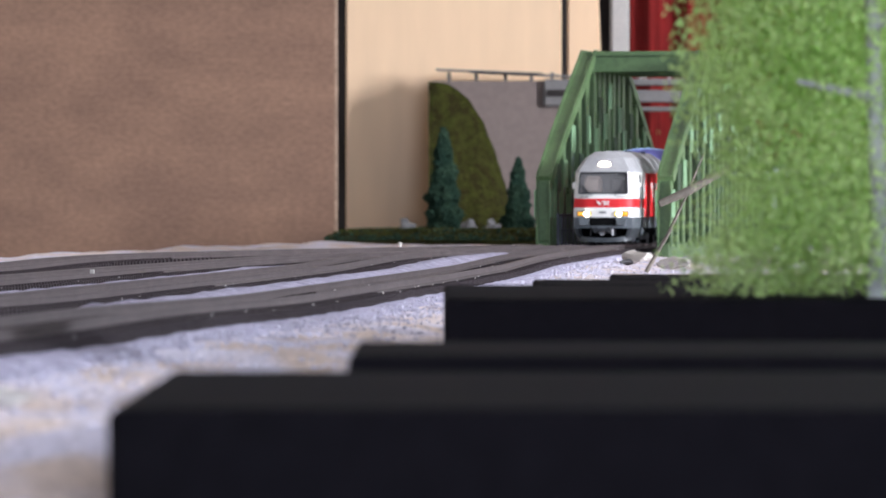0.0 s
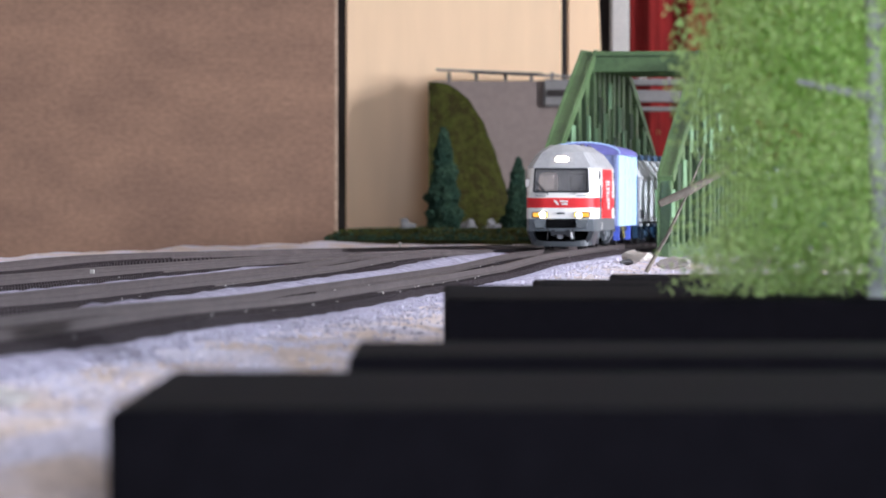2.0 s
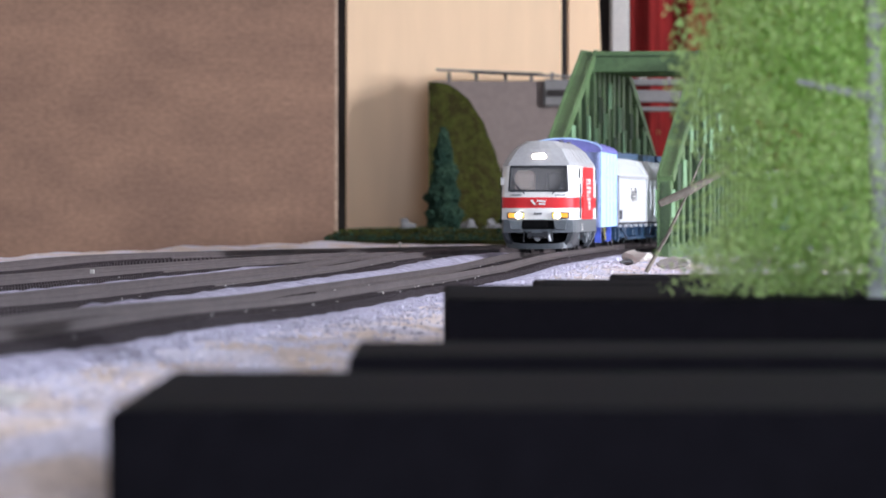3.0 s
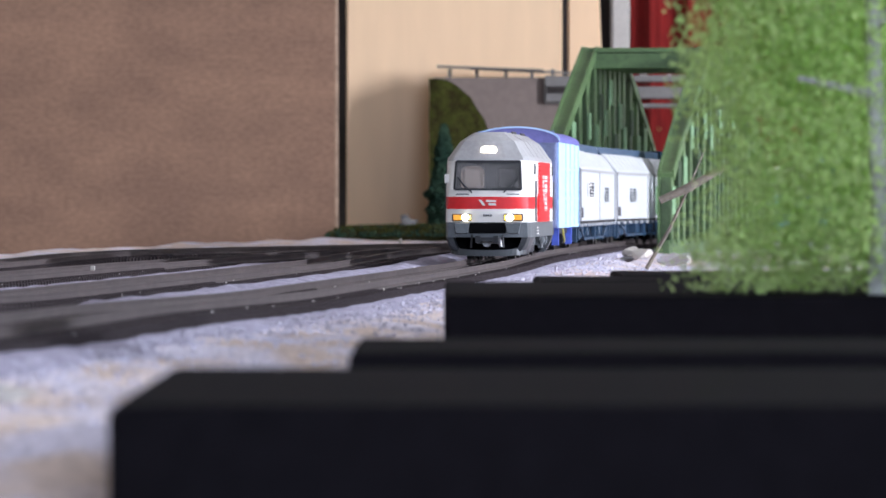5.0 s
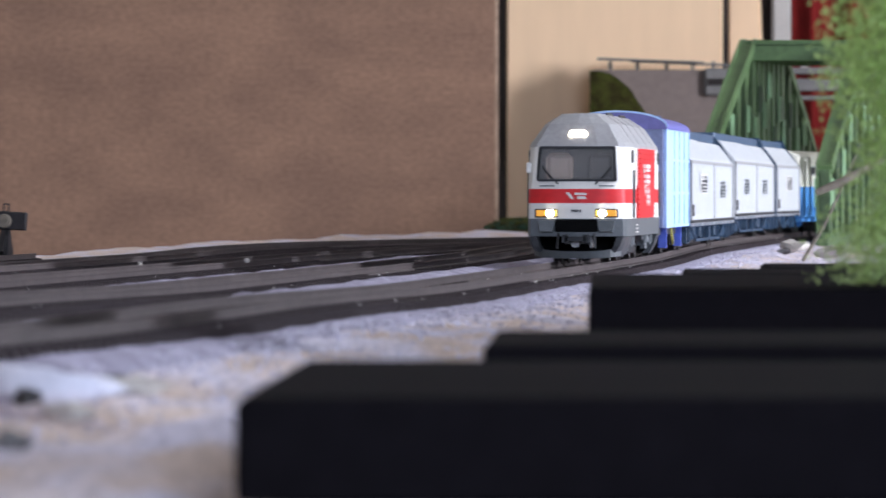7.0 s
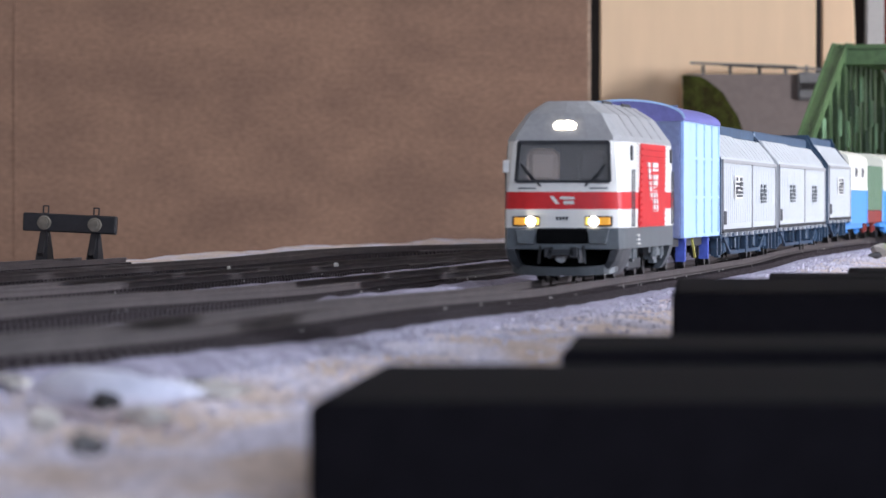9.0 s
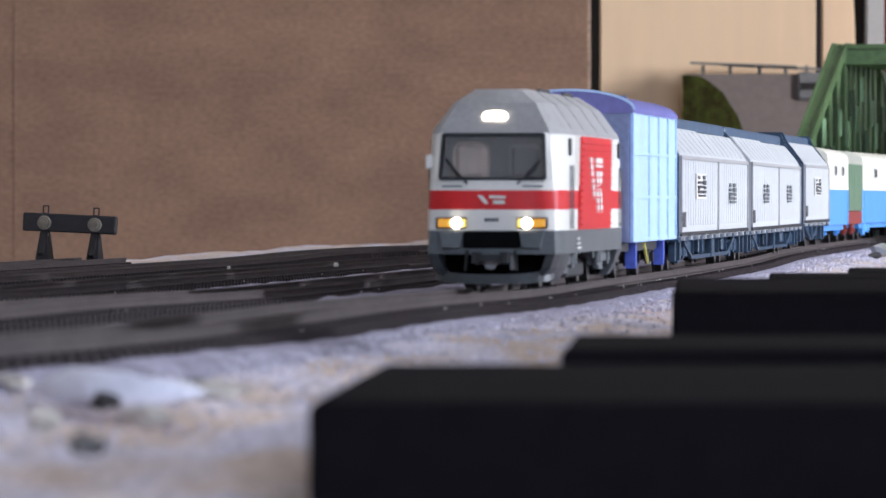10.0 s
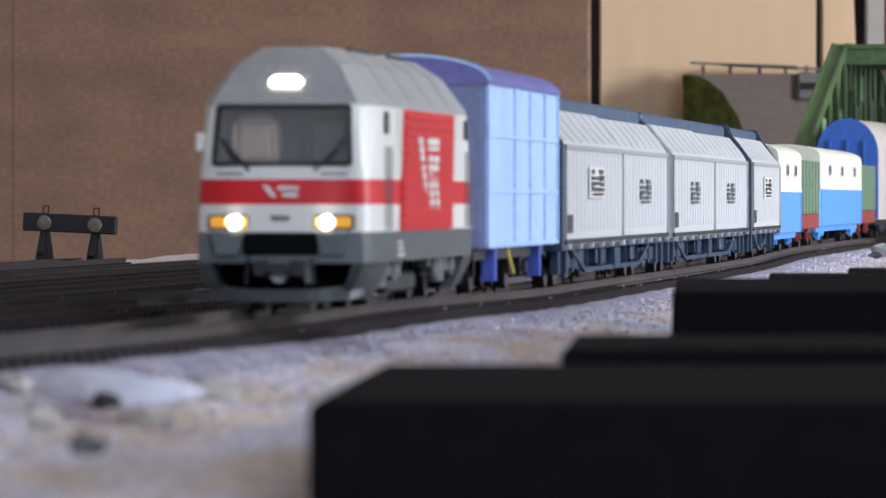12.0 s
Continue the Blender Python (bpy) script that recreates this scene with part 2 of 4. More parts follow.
def ground():
    bm = bmesh.new()
    rows = []
    d = 0.18
    ds = []
    while d < 5.6:
        ds.append(d)
        d *= 1.008
    for d in ds:
        row = []
        left = edge_x(d)
        for i in range(130):
            u = i / 129
            x = left + (0.75 - left) * u ** 1.6
            row.append(bm.verts.new((x, d, ground_z(x, d))))
        rows.append(row)
    for a, b in zip(rows, rows[1:]):
        for i in range(129):
            bm.faces.new((a[i], a[i + 1], b[i + 1], b[i]))
    # the board's cut edge
    low = [[bm.verts.new((v.co.x, v.co.y, -0.02)) for v in (r[0] for r in rows)]]
    for i in range(len(rows) - 1):
        bm.faces.new((rows[i][0], rows[i + 1][0], low[0][i + 1], low[0][i]))
    ob = put("ground", bm, PLASTER, smooth=True)
    tagged(ob, "rough pale plaster and sand ground of a model railway", "ground", kind="structure")


ground()


def room():
    t = 0.1
    # the table under the layout
    tb = put("table", boxes((-1.3, 1.2, 0.1, 5.6, -0.06, -0.03), bevel=0.004), TABLEWOOD)
    tagged(tb, "grey painted board table carrying the model railway", "table", kind="structure")
    fl = put("floor", boxes((-2.6, 2.6, -2.2, 7.0, -0.95, -0.85)), FLOORWOOD)
    tagged(fl, "plain grey floor of the room", "floor", kind="structure")
    for i, (x, y) in enumerate(((-1.2, 0.2), (1.1, 0.2), (-1.2, 5.5), (1.1, 5.5))):
        part("table_leg", boxes((x - 0.03, x + 0.03, y - 0.03, y + 0.03, -0.85, -0.06)), TABLEWOOD, tb)
    ce = put("ceiling", boxes((-2.6, 2.6, -2.2, 7.0, 1.65, 1.75)), WALLPAINT)
    tagged(ce, "plain pale ceiling", "ceiling", kind="structure")
    walls = {
        "wall_west": [(-2.6, -2.5, -2.2, 7.0, -0.85, 1.65)],
        "wall_north": [(-2.5, 2.5, 6.9, 7.0, -0.85, 1.65)],
        "wall_east": [(2.5, 2.6, -2.2, 1.5, -0.85, 1.65), (2.5, 2.6, 2.7, 7.0, -0.85, 1.65),
                      (2.5, 2.6, 1.5, 2.7, -0.85, 0.15), (2.5, 2.6, 1.5, 2.7, 1.35, 1.65)],
        "wall_south": [(-2.5, 0.25, -2.2, -2.1, -0.85, 1.65), (1.55, 2.5, -2.2, -2.1, -0.85, 1.65),
                       (0.25, 1.55, -2.2, -2.1, -0.85, 0.2), (0.25, 1.55, -2.2, -2.1, 1.3, 1.65)],
    }
    for name, dims in walls.items():
        tagged(put(name, boxes(*dims), WALLPAINT), "plain pale painted room wall", "wall", kind="structure")


room()


def at(px, d):
    """Sideways place of a line of sight, in widths of the view."""
    return (px - 784) / 10805 * d


def backdrop():
    # big brown carton
    a, b = Vector((at(-1150, 4.5), 4.5, 0)), Vector((at(592, 4.45), 4.45, 0))
    w = (b - a).length
    m = Matrix.Translation((a.x, a.y, -0.03)) @ Matrix.Rotation(math.atan2(b.y - a.y, b.x - a.x), 4, 'Z')
    e = empty("cardboard_sheet", m, "large plain brown corrugated cardboard sheet standing upright", "cardboard")
    h = 0.62
    part("panel", boxes((0, w, 0, 0.005, 0, h)), CARD, e)
    bm = bmesh.new()
    n = 300
    for i in range(n):                       # flutes along the cut edge
        z = h * i / n
        box(bm, w, w + 0.0022, 0.0003 + 0.0004 * (i % 2), 0.0045, z, z + h / n)
    part("corrugated_edge", bm, CARD_EDGE, e)
    xx = w - 0.424
    part("crease", boxes((xx, xx + 0.002, -0.0006, 0.0, 0, h)), CARD, e)
    # the peach boards behind
    d = 5.02
    for x0, x1, dd, mat, lab in ((612, 994, d, PEACH, "tall peach coloured painted wooden board"),
                                 (1004, 1078, d + 0.05, PEACH, "narrow peach coloured painted board behind the bridge")):
        bm = boxes((at(x0, dd), at(x1, dd), dd, dd + 0.018, -0.03, 0.7), bevel=0.0015)
        if x1 == 1078:
            for v in bm.verts:
                if v.co.x > at(1050, dd) and v.co.z > 0.1:
                    v.co.x -= 0.045 * (v.co.z - 0.1)
        tagged(put("wooden_board", bm, mat), lab, "board")
    # sheet added behind the boards so that the gaps between them show dark
    bm = boxes((at(560, 5.3), at(1090, 5.3), 5.32, 5.335, -0.03, 0.75))
    tagged(put("gap_shade", bm, DARKGAP), "dark brown sheet added to darken the gaps between boards", "board")
    bm = boxes((at(1079, 5.3), at(1112, 5.3), 5.27, 5.30, -0.03, 0.7), bevel=0.002)
    tagged(put("post", bm, GREYWHITE), "greyish white painted upright post", "post")
    # red curtain in soft folds
    x0, x1 = at(1095, 5.7), at(1900, 5.7)
    n = 120
    rings = []
    for z in (-0.03, 0.8):
        f = [(x0 + (x1 - x0) * i / n, 5.7 + 0.012 * math.sin(i * 0.55) + 0.006 * math.sin(i * 1.31), z) for i in range(n + 1)]
        g = [(p[0], p[1] + 0.003, z) for p in reversed(f)]
        rings.append(f + g)
    tagged(put("curtain", loft(rings), RED_CLOTH, smooth=True), "dark red cloth curtain hanging in folds", "curtain")


backdrop()


def hill():
    d = 4.93
    e = empty("model_hill", Matrix.Translation((at(765, d), d, 0)),
              "model hill of taupe board with a flocked turf slope", "hill")
    s = d / 10805
    W, H = 260 * s, (364 - 143) * s + EYE_Z
    part("board_face", boxes((0, W, 0.012, 0.05, -0.03, H), bevel=0.0008), TAUPE, e)
    # turf slope: high at one end, falling in a curve
    n, k = 40, 26
    bm = bmesh.new()
    vs = []
    for i in range(n + 1):
        u = i / n
        x = -6 * s + 154 * s * u
        top = H - 2 * s - (H * 0.93) * u ** 2.7
        col = []
        for j in range(k + 1):
            v = j / k
            z = 0.004 + (top - 0.004) * v
            y = -0.045 * (1 - v) ** 1.5 + 0.010 + 0.0025 * noise.noise((x * 90, z * 90, 5))
            col.append(bm.verts.new((x + 0.0015 * noise.noise((z * 120, x * 60, 9)), y, z)))
        vs.append(col)
    for a, b in zip(vs, vs[1:]):
        for j in range(k):
            bm.faces.new((a[j], b[j], b[j + 1], a[j + 1]))
    part("turf_slope", bm, GRASS, e, "olive green flocked turf slope", smooth=True)
    # turf at its foot
    bm = bmesh.new()
    vs = []
    for i in range(81):
        x = at(560, 4.4) + (at(985, 4.4) - at(560, 4.4)) * i / 80
        col = []
        for j in range(25):
            v = j / 24
            y = 4.22 + 0.72 * v
            z = 0.009 * min(1, v * 9) ** 0.6 + 0.0022 * noise.noise((x * 110, y * 40, 2)) - (0.004 if v == 0 else 0)
            z *= smooth(0, 6, i) * smooth(80, 76, i)
            col.append(bm.verts.new((x + 0.075 * v, y, z)))
        vs.append(col)
    for a, b in zip(vs, vs[1:]):
        for j in range(24):
            bm.faces.new((a[j], b[j], b[j + 1], a[j + 1]))
    tagged(put("turf", bm, GRASS, smooth=True), "strip of dark green flocked turf below the hill", "turf", kind="structure")


hill()


def upper_line():
    """The grey road deck that crosses high up behind the bridge."""
    d = 4.955
    s = d / 10805
    z = EYE_Z + (364 - 128) * s
    e = empty("high_roadway", Matrix.Translation((0, d, 0)), "grey model roadway deck on thin piers above the hill", "roadway")
    bm = bmesh.new()
    bar(bm, (at(772, d), 0, z + 4 * s), (at(960, d), 0, z - 3 * s), 0.03, 3 * s)
    part("deck", bm, CONCRETE, e)
    bm = bmesh.new()
    bar(bm, (at(830, d), 0.02, z + 1 * s), (at(1040, d), 0.02, z - 8 * s), 0.02, 3.5 * s)
    part("deck_rail", bm, CONCRETE, e)
    for px in (792, 840, 892, 938, 975):
        part("pier", boxes((at(px, d), at(px + 6, d), 0.014, 0.022, z - 17 * s, z)), CONCRETE, e)
    part("girder_end", boxes((at(960, d), at(1012, d), -0.021, -0.014, EYE_Z + (364 - 190) * s, EYE_Z + (364 - 141) * s), bevel=0.002), CONCRETE, e)
    # dark strip laid on the girder end for the shade of a recess
    part("girder_slot_shade", boxes((at(966, d), at(1008, d), -0.0222, -0.0213, EYE_Z + (364 - 172) * s, EYE_Z + (364 - 160) * s)), DARKGAP, e)
    for y0, y1 in ((150, 138), (180, 158), (196, 188)):
        part("girder", boxes((at(1008, d), at(1290, d), 0.03, 0.06, EYE_Z + (364 - y0) * s, EYE_Z + (364 - y1) * s), bevel=0.001), CONCRETE, e)
    for px in (1135, 1142, 1185):
        part("post", boxes((at(px, d), at(px + 4, d), 0.035, 0.04, EYE_Z + (364 - 138) * s, EYE_Z + (364 - 124) * s)), GREYWHITE, e)


upper_line()


# ---- tracks ----
def strip_points(side_at, d0, d1, step):
    n = max(2, int((d1 - d0) / step))
    return [along(d0 + (d1 - d0) * i / n, side_at(d0 + (d1 - d0) * i / n)) for i in range(n + 1)]


def track(name, side_at, d0, d1, label):
    """Two rails on close sleepers; near sleepers are single pieces."""
    e = empty(name, Matrix(), label, "track", "tracks of the yard")
    pts = strip_points(side_at, d0, d1, 0.03)
    for s in (-1, 1):
        rings = []
        for i, p in enumerate(pts):
            q = pts[min(i + 1, len(pts) - 1)] - pts[max(i - 1, 0)]
            nrm = Vector((q.y, -q.x, 0)).normalized()
            c = p + nrm * (s * 0.00875)
            prof = ((-0.0011, 0.0030), (-0.0011, 0.0034), (-0.0003, 0.0037), (-0.0003, 0.0048), (-0.0005, 0.0050), (-0.0005, RAIL_Z),
                    (0.0005, RAIL_Z), (0.0005, 0.0050), (0.0003, 0.0048), (0.0003, 0.0037), (0.0011, 0.0034), (0.0011, 0.0030))
            rings.append([c + nrm * a + Vector((0, 0, z)) for a, z in prof])
        part("rail", loft(rings), RAIL, e)
    # sleepers
    me = bpy.data.meshes.new("sleeper")
    bm = boxes((-0.0150, 0.0150, -0.0014, 0.0014, 0.0006, 0.0030))
    box(bm, -0.0110, -0.0065, -0.0012, 0.0012, 0.0030, 0.0036)
    box(bm, 0.0065, 0.0110, -0.0012, 0.0012, 0.0030, 0.0036)
    bm.to_mesh(me)
    bm.free()
    me.materials.append(SLEEPER)
    fine = strip_points(side_at, d0, d1, 0.0065)
    rest = bmesh.new()
    for i, p in enumerate(fine):
        q = fine[min(i + 1, len(fine) - 1)] - fine[max(i - 1, 0)]
        m = Matrix.Translation(p) @ Matrix.Rotation(-math.atan2(q.x, q.y), 4, 'Z')
        if i < 200:
            ob = new("sleeper", me)
            ob.parent, ob.matrix_basis = e, m
        else:
            box(rest, -0.0150, 0.0150, -0.0014, 0.0014, 0.0006, 0.0030, m)
    if len(rest.verts):
        ob = part("sleeper", rest, SLEEPER, e)
        ob["kind"] = "stuff"
    return e


def main_side(d):
    return 0.0


def siding(offset, join):
    return lambda d: offset * (1 - smooth(join - 1.1, join, d)) - bend(d)


def ballast(name, side_at, d0, d1, half):
    pts = strip_points(side_at, d0, d1, 0.02)
    prof = [(-half, -0.0025), (-half * 0.8, 0.0002), (-half * 0.4, 0.0013), (0, 0.0014), (half * 0.4, 0.0013), (half * 0.8, 0.0002), (half, -0.0025)]
    rings = []
    for p in pts:
        rings.append([p + Vector((a + 0.0015 * noise.noise((p.y * 40, a * 90, 1)), 0, z + 0.0006 * noise.noise((p.y * 120, a * 300, 4)) + (0.0012 * smooth(1.15, 0.95, p.y) if a > 0.01 else 0))) for a, z in prof])
    bm = loft(rings, close=False)
    ob = put(name, bm, BALLAST, smooth=True)
    tagged(ob, "pale lavender grey grit ballast along the track", "ballast", kind="structure")


def grit_bank(name, d0, d1, left, right, top):
    """A low heaped strip of pale grit between two tracks."""
    n = 130
    rings = []
    for i in range(n + 1):
        d = d0 + (d1 - d0) * i / n
        k = smooth(d1, d1 - 0.5, d) * smooth(1.15, 1.5, d)
        ring = []
        for j in range(9):
            u = j / 8
            a = left + (right - left) * u + 0.0015 * noise.noise((d * 30, u * 3, 8))
            z = -0.0015 + (top + 0.0015) * k * math.sin(math.pi * u) ** 0.7 + 0.0009 * noise.noise((d * 60, u * 9, 2)) + 0.0005 * noise.noise((d * 190, u * 24, 6))
            ring.append(along(d, a * (0.25 + 0.75 * k), z))
        rings.append(ring)
    ob = put(name, loft(rings, close=False), BALLAST, smooth=True)
    tagged(ob, "heaped pale lavender grit between two tracks", "ballast", kind="structure")


grit_bank("ballast_bank", 0.8, 3.5, -0.0470, -0.0175, 0.0041)
grit_bank("ballast_bank_far", 1.2, 2.9, -0.1110, -0.0800, 0.0034)
for nm, fn, a, b in (("ballast_main", main_side, 0.35, 5.0), ("ballast_inner", siding(-0.0635, 3.75), 0.5, 3.27)):
    ballast(nm, fn, a, b, 0.026)

track("main_track", main_side, 0.45, 5.56, "dark model track of the main line with dull rails")
track("yard_track", siding(-0.0635, 3.75), 0.6, 3.28, "dark model track beside the main line")
track("yard_track", siding(-0.127, 3.35), 1.0, 3.27, "dark model track curving in to the main line")
track("yard_track", siding(-0.185, 3.6), 1.4, 3.27, "dark model siding track in pale grit")
track("yard_track", lambda d: -0.242, 1.7, 2.36, "short dark siding track ending at a buffer stop")


def buffer_stop():
    m = Matrix.Translation(along(2.33, -0.2498, RAIL_Z + 0.0010)) @ Matrix.Rotation(-ANGLE, 4, 'Z') @ Matrix.Rotation(radians(2.6), 4, 'Y')
    e = empty("buffer_stop", m, "dark weathered buffer stop with a wide beam at the siding end", "buffer stop")
    part("beam", boxes((-0.0181, 0.0181, -0.004, 0.0, 0.0088, 0.0158), bevel=0.0005), STEEL_DARK, e)
    for x in (-0.0098, 0.0098):
        bm = bmesh.new()
        bar(bm, (x, -0.001, 0.0), (x, -0.001, 0.0160), 0.0022, 0.0022)
        bar(bm, (x, 0.012, 0.0), (x, 0.0, 0.0105), 0.002, 0.002)
        bar(bm, (x, -0.009, 0.0), (x, -0.002, 0.0090), 0.002, 0.002)
        part("stanchion", bm, STEEL_DARK, e)
        bm = bmesh.new()
        cyl(bm, 0.0016, (x, -0.0055, 0.0125), (x, -0.004, 0.0125), 10)
        part("bolt", bm, TWIG, e)
        bm = bmesh.new()
        cyl(bm, 0.0024, (x, -0.0046, 0.0122), (x, -0.0040, 0.0122), 16, 0.0028)
        part("buffer_pad", bm, TWIG, e, "brown buffer pad")
        bm = bmesh.new()
        bar(bm, (x - 0.001, -0.001, 0.0155), (x - 0.001, -0.001, 0.0188), 0.0005, 0.0005)
        bar(bm, (x + 0.001, -0.001, 0.0155), (x + 0.001, -0.001, 0.0188), 0.0005, 0.0005)
        bar(bm, (x - 0.001, -0.001, 0.0186), (x + 0.001, -0.001, 0.0186), 0.0005, 0.0005)
        part("lamp_bracket", bm, STEEL_DARK, e)
        bm = loft([[(x - 0.0024, -0.0075, -0.0034), (x + 0.0024, -0.0075, -0.0034), (x + 0.0022, 0.009, -0.0034), (x - 0.0022, 0.009, -0.0034)],
                   [(x - 0.0014, -0.0020, 0.0105), (x + 0.0014, -0.0020, 0.0105), (x + 0.0014, 0.001, 0.0105), (x - 0.0014, 0.001, 0.0105)]])
        part("foot", bm, STEEL_DARK, e)


buffer_stop()


# ---- black plastic slabs in the foreground ----
def slabs():
    rows = [(0.60, -0.0330, 0.738, 0.0065), (0.75, -0.0117, 0.832, 0.0080), (1.10, 0.0002, 1.30, 0.0096), (1.38, 0.0215, 1.47, 0.0087), (1.50, 0.0435, 1.60, 0.0085)]
    for i, (d0, x, d1, top) in enumerate(rows):
        bm = boxes((x, x + 0.26, d0, d1, -0.004, top), bevel=0.0007)
        tagged(put("plastic_slab", bm, BLACK), "flat black plastic slab lying beside the track", "slab", "row of black slabs")


slabs()



def turf_tufts():
    rnd = random.Random(21)
    for mat, n, lab in ((GRASS, 2600, "olive flock tufts on the turf"), (FIR, 900, "dark green flock tufts along the turf edge")):
        bm = bmesh.new()
        for i in range(n):
            v = rnd.random() ** (1.5 if mat is GRASS else 4)
            y = 4.225 + 0.5 * v
            x = at(585, 4.4) + (at(975, 4.4) - at(585, 4.4)) * rnd.random() + 0.075 * v
            r = rnd.uniform(0.0006, 0.0020)
            c = Vector((x, y, 0.0085 * min(1, (v + 0.02) * 9) ** 0.6 + r * 0.3))
            q = Euler((rnd.random() * 6, rnd.random() * 6, rnd.random() * 6)).to_matrix()
            vs = [bm.verts.new(c + q @ Vector(k) * r) for k in ((1, 0, -0.6), (-0.6, 0.9, -0.5), (-0.5, -0.9, -0.4), (0, 0.1, 1.3))]
            for f in ((0, 1, 2), (0, 3, 1), (1, 3, 2), (2, 3, 0)):
                bm.faces.new([vs[k] for k in f])
        tagged(put("tuft", bm, mat), lab, "turf", kind="stuff")


turf_tufts()


def crumbs():
    # white blocks for specular specks on the rails; the tallest is a white peg
    for x, d, z, h in ((-0.1195, 2.08, 0.0042, 0.0009), (-0.0232, 3.3, 0.0036, 0.0036), (-0.150, 2.0, 0.0042, 0.0006), (0.008, 3.05, 0.0042, 0.0008)):
        bm = boxes((-0.0005, 0.0005, -0.0008, 0.0008, 0, h + 0.0006), bevel=0.0002)
        ob = put("crumb", bm, GREYWHITE)
        ob.matrix_world = Matrix.Translation((x, d, z - 0.001)) @ Matrix.Rotation(x * 40, 4, 'Z')
        tagged(ob, "tiny white block imitating a bright speck on the track", "crumb", "white crumbs")


crumbs()


def loose_stones():
    """Chips of dark and pale stone on the ground by the track."""
    rnd = random.Random(5)
    for x, d, r, mat, lab in ((-0.0690, 0.762, 0.0013, STEEL_DARK, "dark stone chip lying on the plaster"),
                              (-0.0640, 0.835, 0.0013, STONE, "grey stone chip lying on the plaster"),
                              (-0.0578, 0.630, 0.0013, STONE, "grey flat stone chip on sandy ground"),
                              (-0.0597, 0.716, 0.0013, GREYWHITE, "pale plaster lump on sandy ground"),
                              (-0.0900, 0.840, 0.0016, GREYWHITE, "pale plaster lump on sandy ground"),
                              (-0.0700, 0.800, 0.0050, WHITE_PLASTER, "broad white lavender plaster mound by the track"),
                              (-0.0585, 0.800, 0.0017, GREYWHITE, "pale plaster lump on sandy ground"),
                              (-0.0700, 0.700, 0.0015, GREYWHITE, "pale plaster lump on sandy ground"),
                              (0.0095, 1.06, 0.0014, GREYWHITE, "pale plaster lump on sandy ground"),
                              (0.0915, 2.9, 0.0042, GREYWHITE, "pale plaster boulder by the bridge end"),
                              (0.0990, 2.62, 0.0034, GREYWHITE, "pale plaster boulder by the bridge end"),
                              (0.0830, 2.75, 0.0016, STEEL_DARK, "dark stone by the bridge end"),
                              (-0.0270, 4.46, 0.0050, STONE, "grey boulder beside a model fir"),
                              (0.0190, 4.44, 0.0042, STONE, "grey boulder beside a model fir"),
                              (0.0360, 4.46, 0.0045, STONE, "grey boulder beside a model fir")):
        p = Vector((x, d, 0))
        bm = bmesh.new()
        bmesh.ops.create_icosphere(bm, subdivisions=2, radius=1.0)
        for v in bm.verts:
            k = 1 + 0.75 * noise.noise(v.co * 1.5 + Vector((d * 30, 0, 0)))
            v.co = Vector((v.co.x * r * 1.4 * k, v.co.y * r * (3.0 if d < 4 else 1.2) * k, v.co.z * r * ((0.8 if r < 0.0045 else 0.55) if d < 4 else 1.1) * k))
        ob = put("stone", bm, mat, smooth=r > 0.0045)
        ob.matrix_world = Matrix.Translation((p.x, p.y, (0.0095 if d > 4 else max(0.0006, ground_z(p.x, p.y))) + r * (0.35 if r < 0.0045 else 0.1))) @ Matrix.Rotation(rnd.uniform(-0.8, 0.8), 4, 'Z')
        tagged(ob, lab, "stone", "loose stones")
    bm = bmesh.new()
    for i in range(9000):
        d = 0.5 + 2.6 * rnd.random() ** 1.5
        side = rnd.choice((rnd.uniform(0.017, 0.034), rnd.uniform(0.016, 0.075), rnd.uniform(-0.05, -0.016)))
        p = along(d, side)
        r = rnd.uniform(0.0002, 0.00075)
        q = Euler((rnd.random() * 6, rnd.random() * 6, rnd.random() * 6)).to_matrix()
        c = Vector((p.x, p.y, ground_z(p.x, p.y) + 0.0004 + (0.0006 if abs(side) < 0.024 else 0)))
        vs = [bm.verts.new(c + q @ Vector(k) * r) for k in ((1, 0, -0.6), (-0.6, 0.9, -0.5), (-0.5, -0.9, -0.4), (0, 0.1, 1.0))]
        for f in ((0, 1, 2), (0, 3, 1), (1, 3, 2), (2, 3, 0)):
            bm.faces.new([vs[k] for k in f])
    tagged(put("grit", bm, GRIT), "loose pale lavender grit beside the rails", "grit", kind="stuff")


loose_stones()


def flecks():
    """Small white specks on the rails and sleepers."""
    rnd = random.Random(77)
    bm = bmesh.new()
    for i in range(420):
        d = rnd.uniform(1.0, 3.6)
        side = rnd.choice((0, 0, -0.0635, -0.127, -0.185)) * (1 - smooth(2.5, 3.6, d)) + rnd.uniform(-0.014, 0.014)
        p = along(d, side, 0.0030)
        r = rnd.uniform(0.00015, 0.00042)
        q = Euler((rnd.random() * 6, rnd.random() * 6, rnd.random() * 6)).to_matrix()
        vs = [bm.verts.new(p + Vector((0, 0, r * 0.5)) + q @ Vector(k) * r) for k in ((1, 0, -0.6), (-0.6, 0.9, -0.5), (-0.5, -0.9, -0.4), (0, 0.1, 1.0))]
        for f in ((0, 1, 2), (0, 3, 1), (1, 3, 2), (2, 3, 0)):
            bm.faces.new([vs[k] for k in f])
    tagged(put("fleck", bm, WHITE), "small white specks scattered over the tracks", "grit", kind="stuff")


flecks()


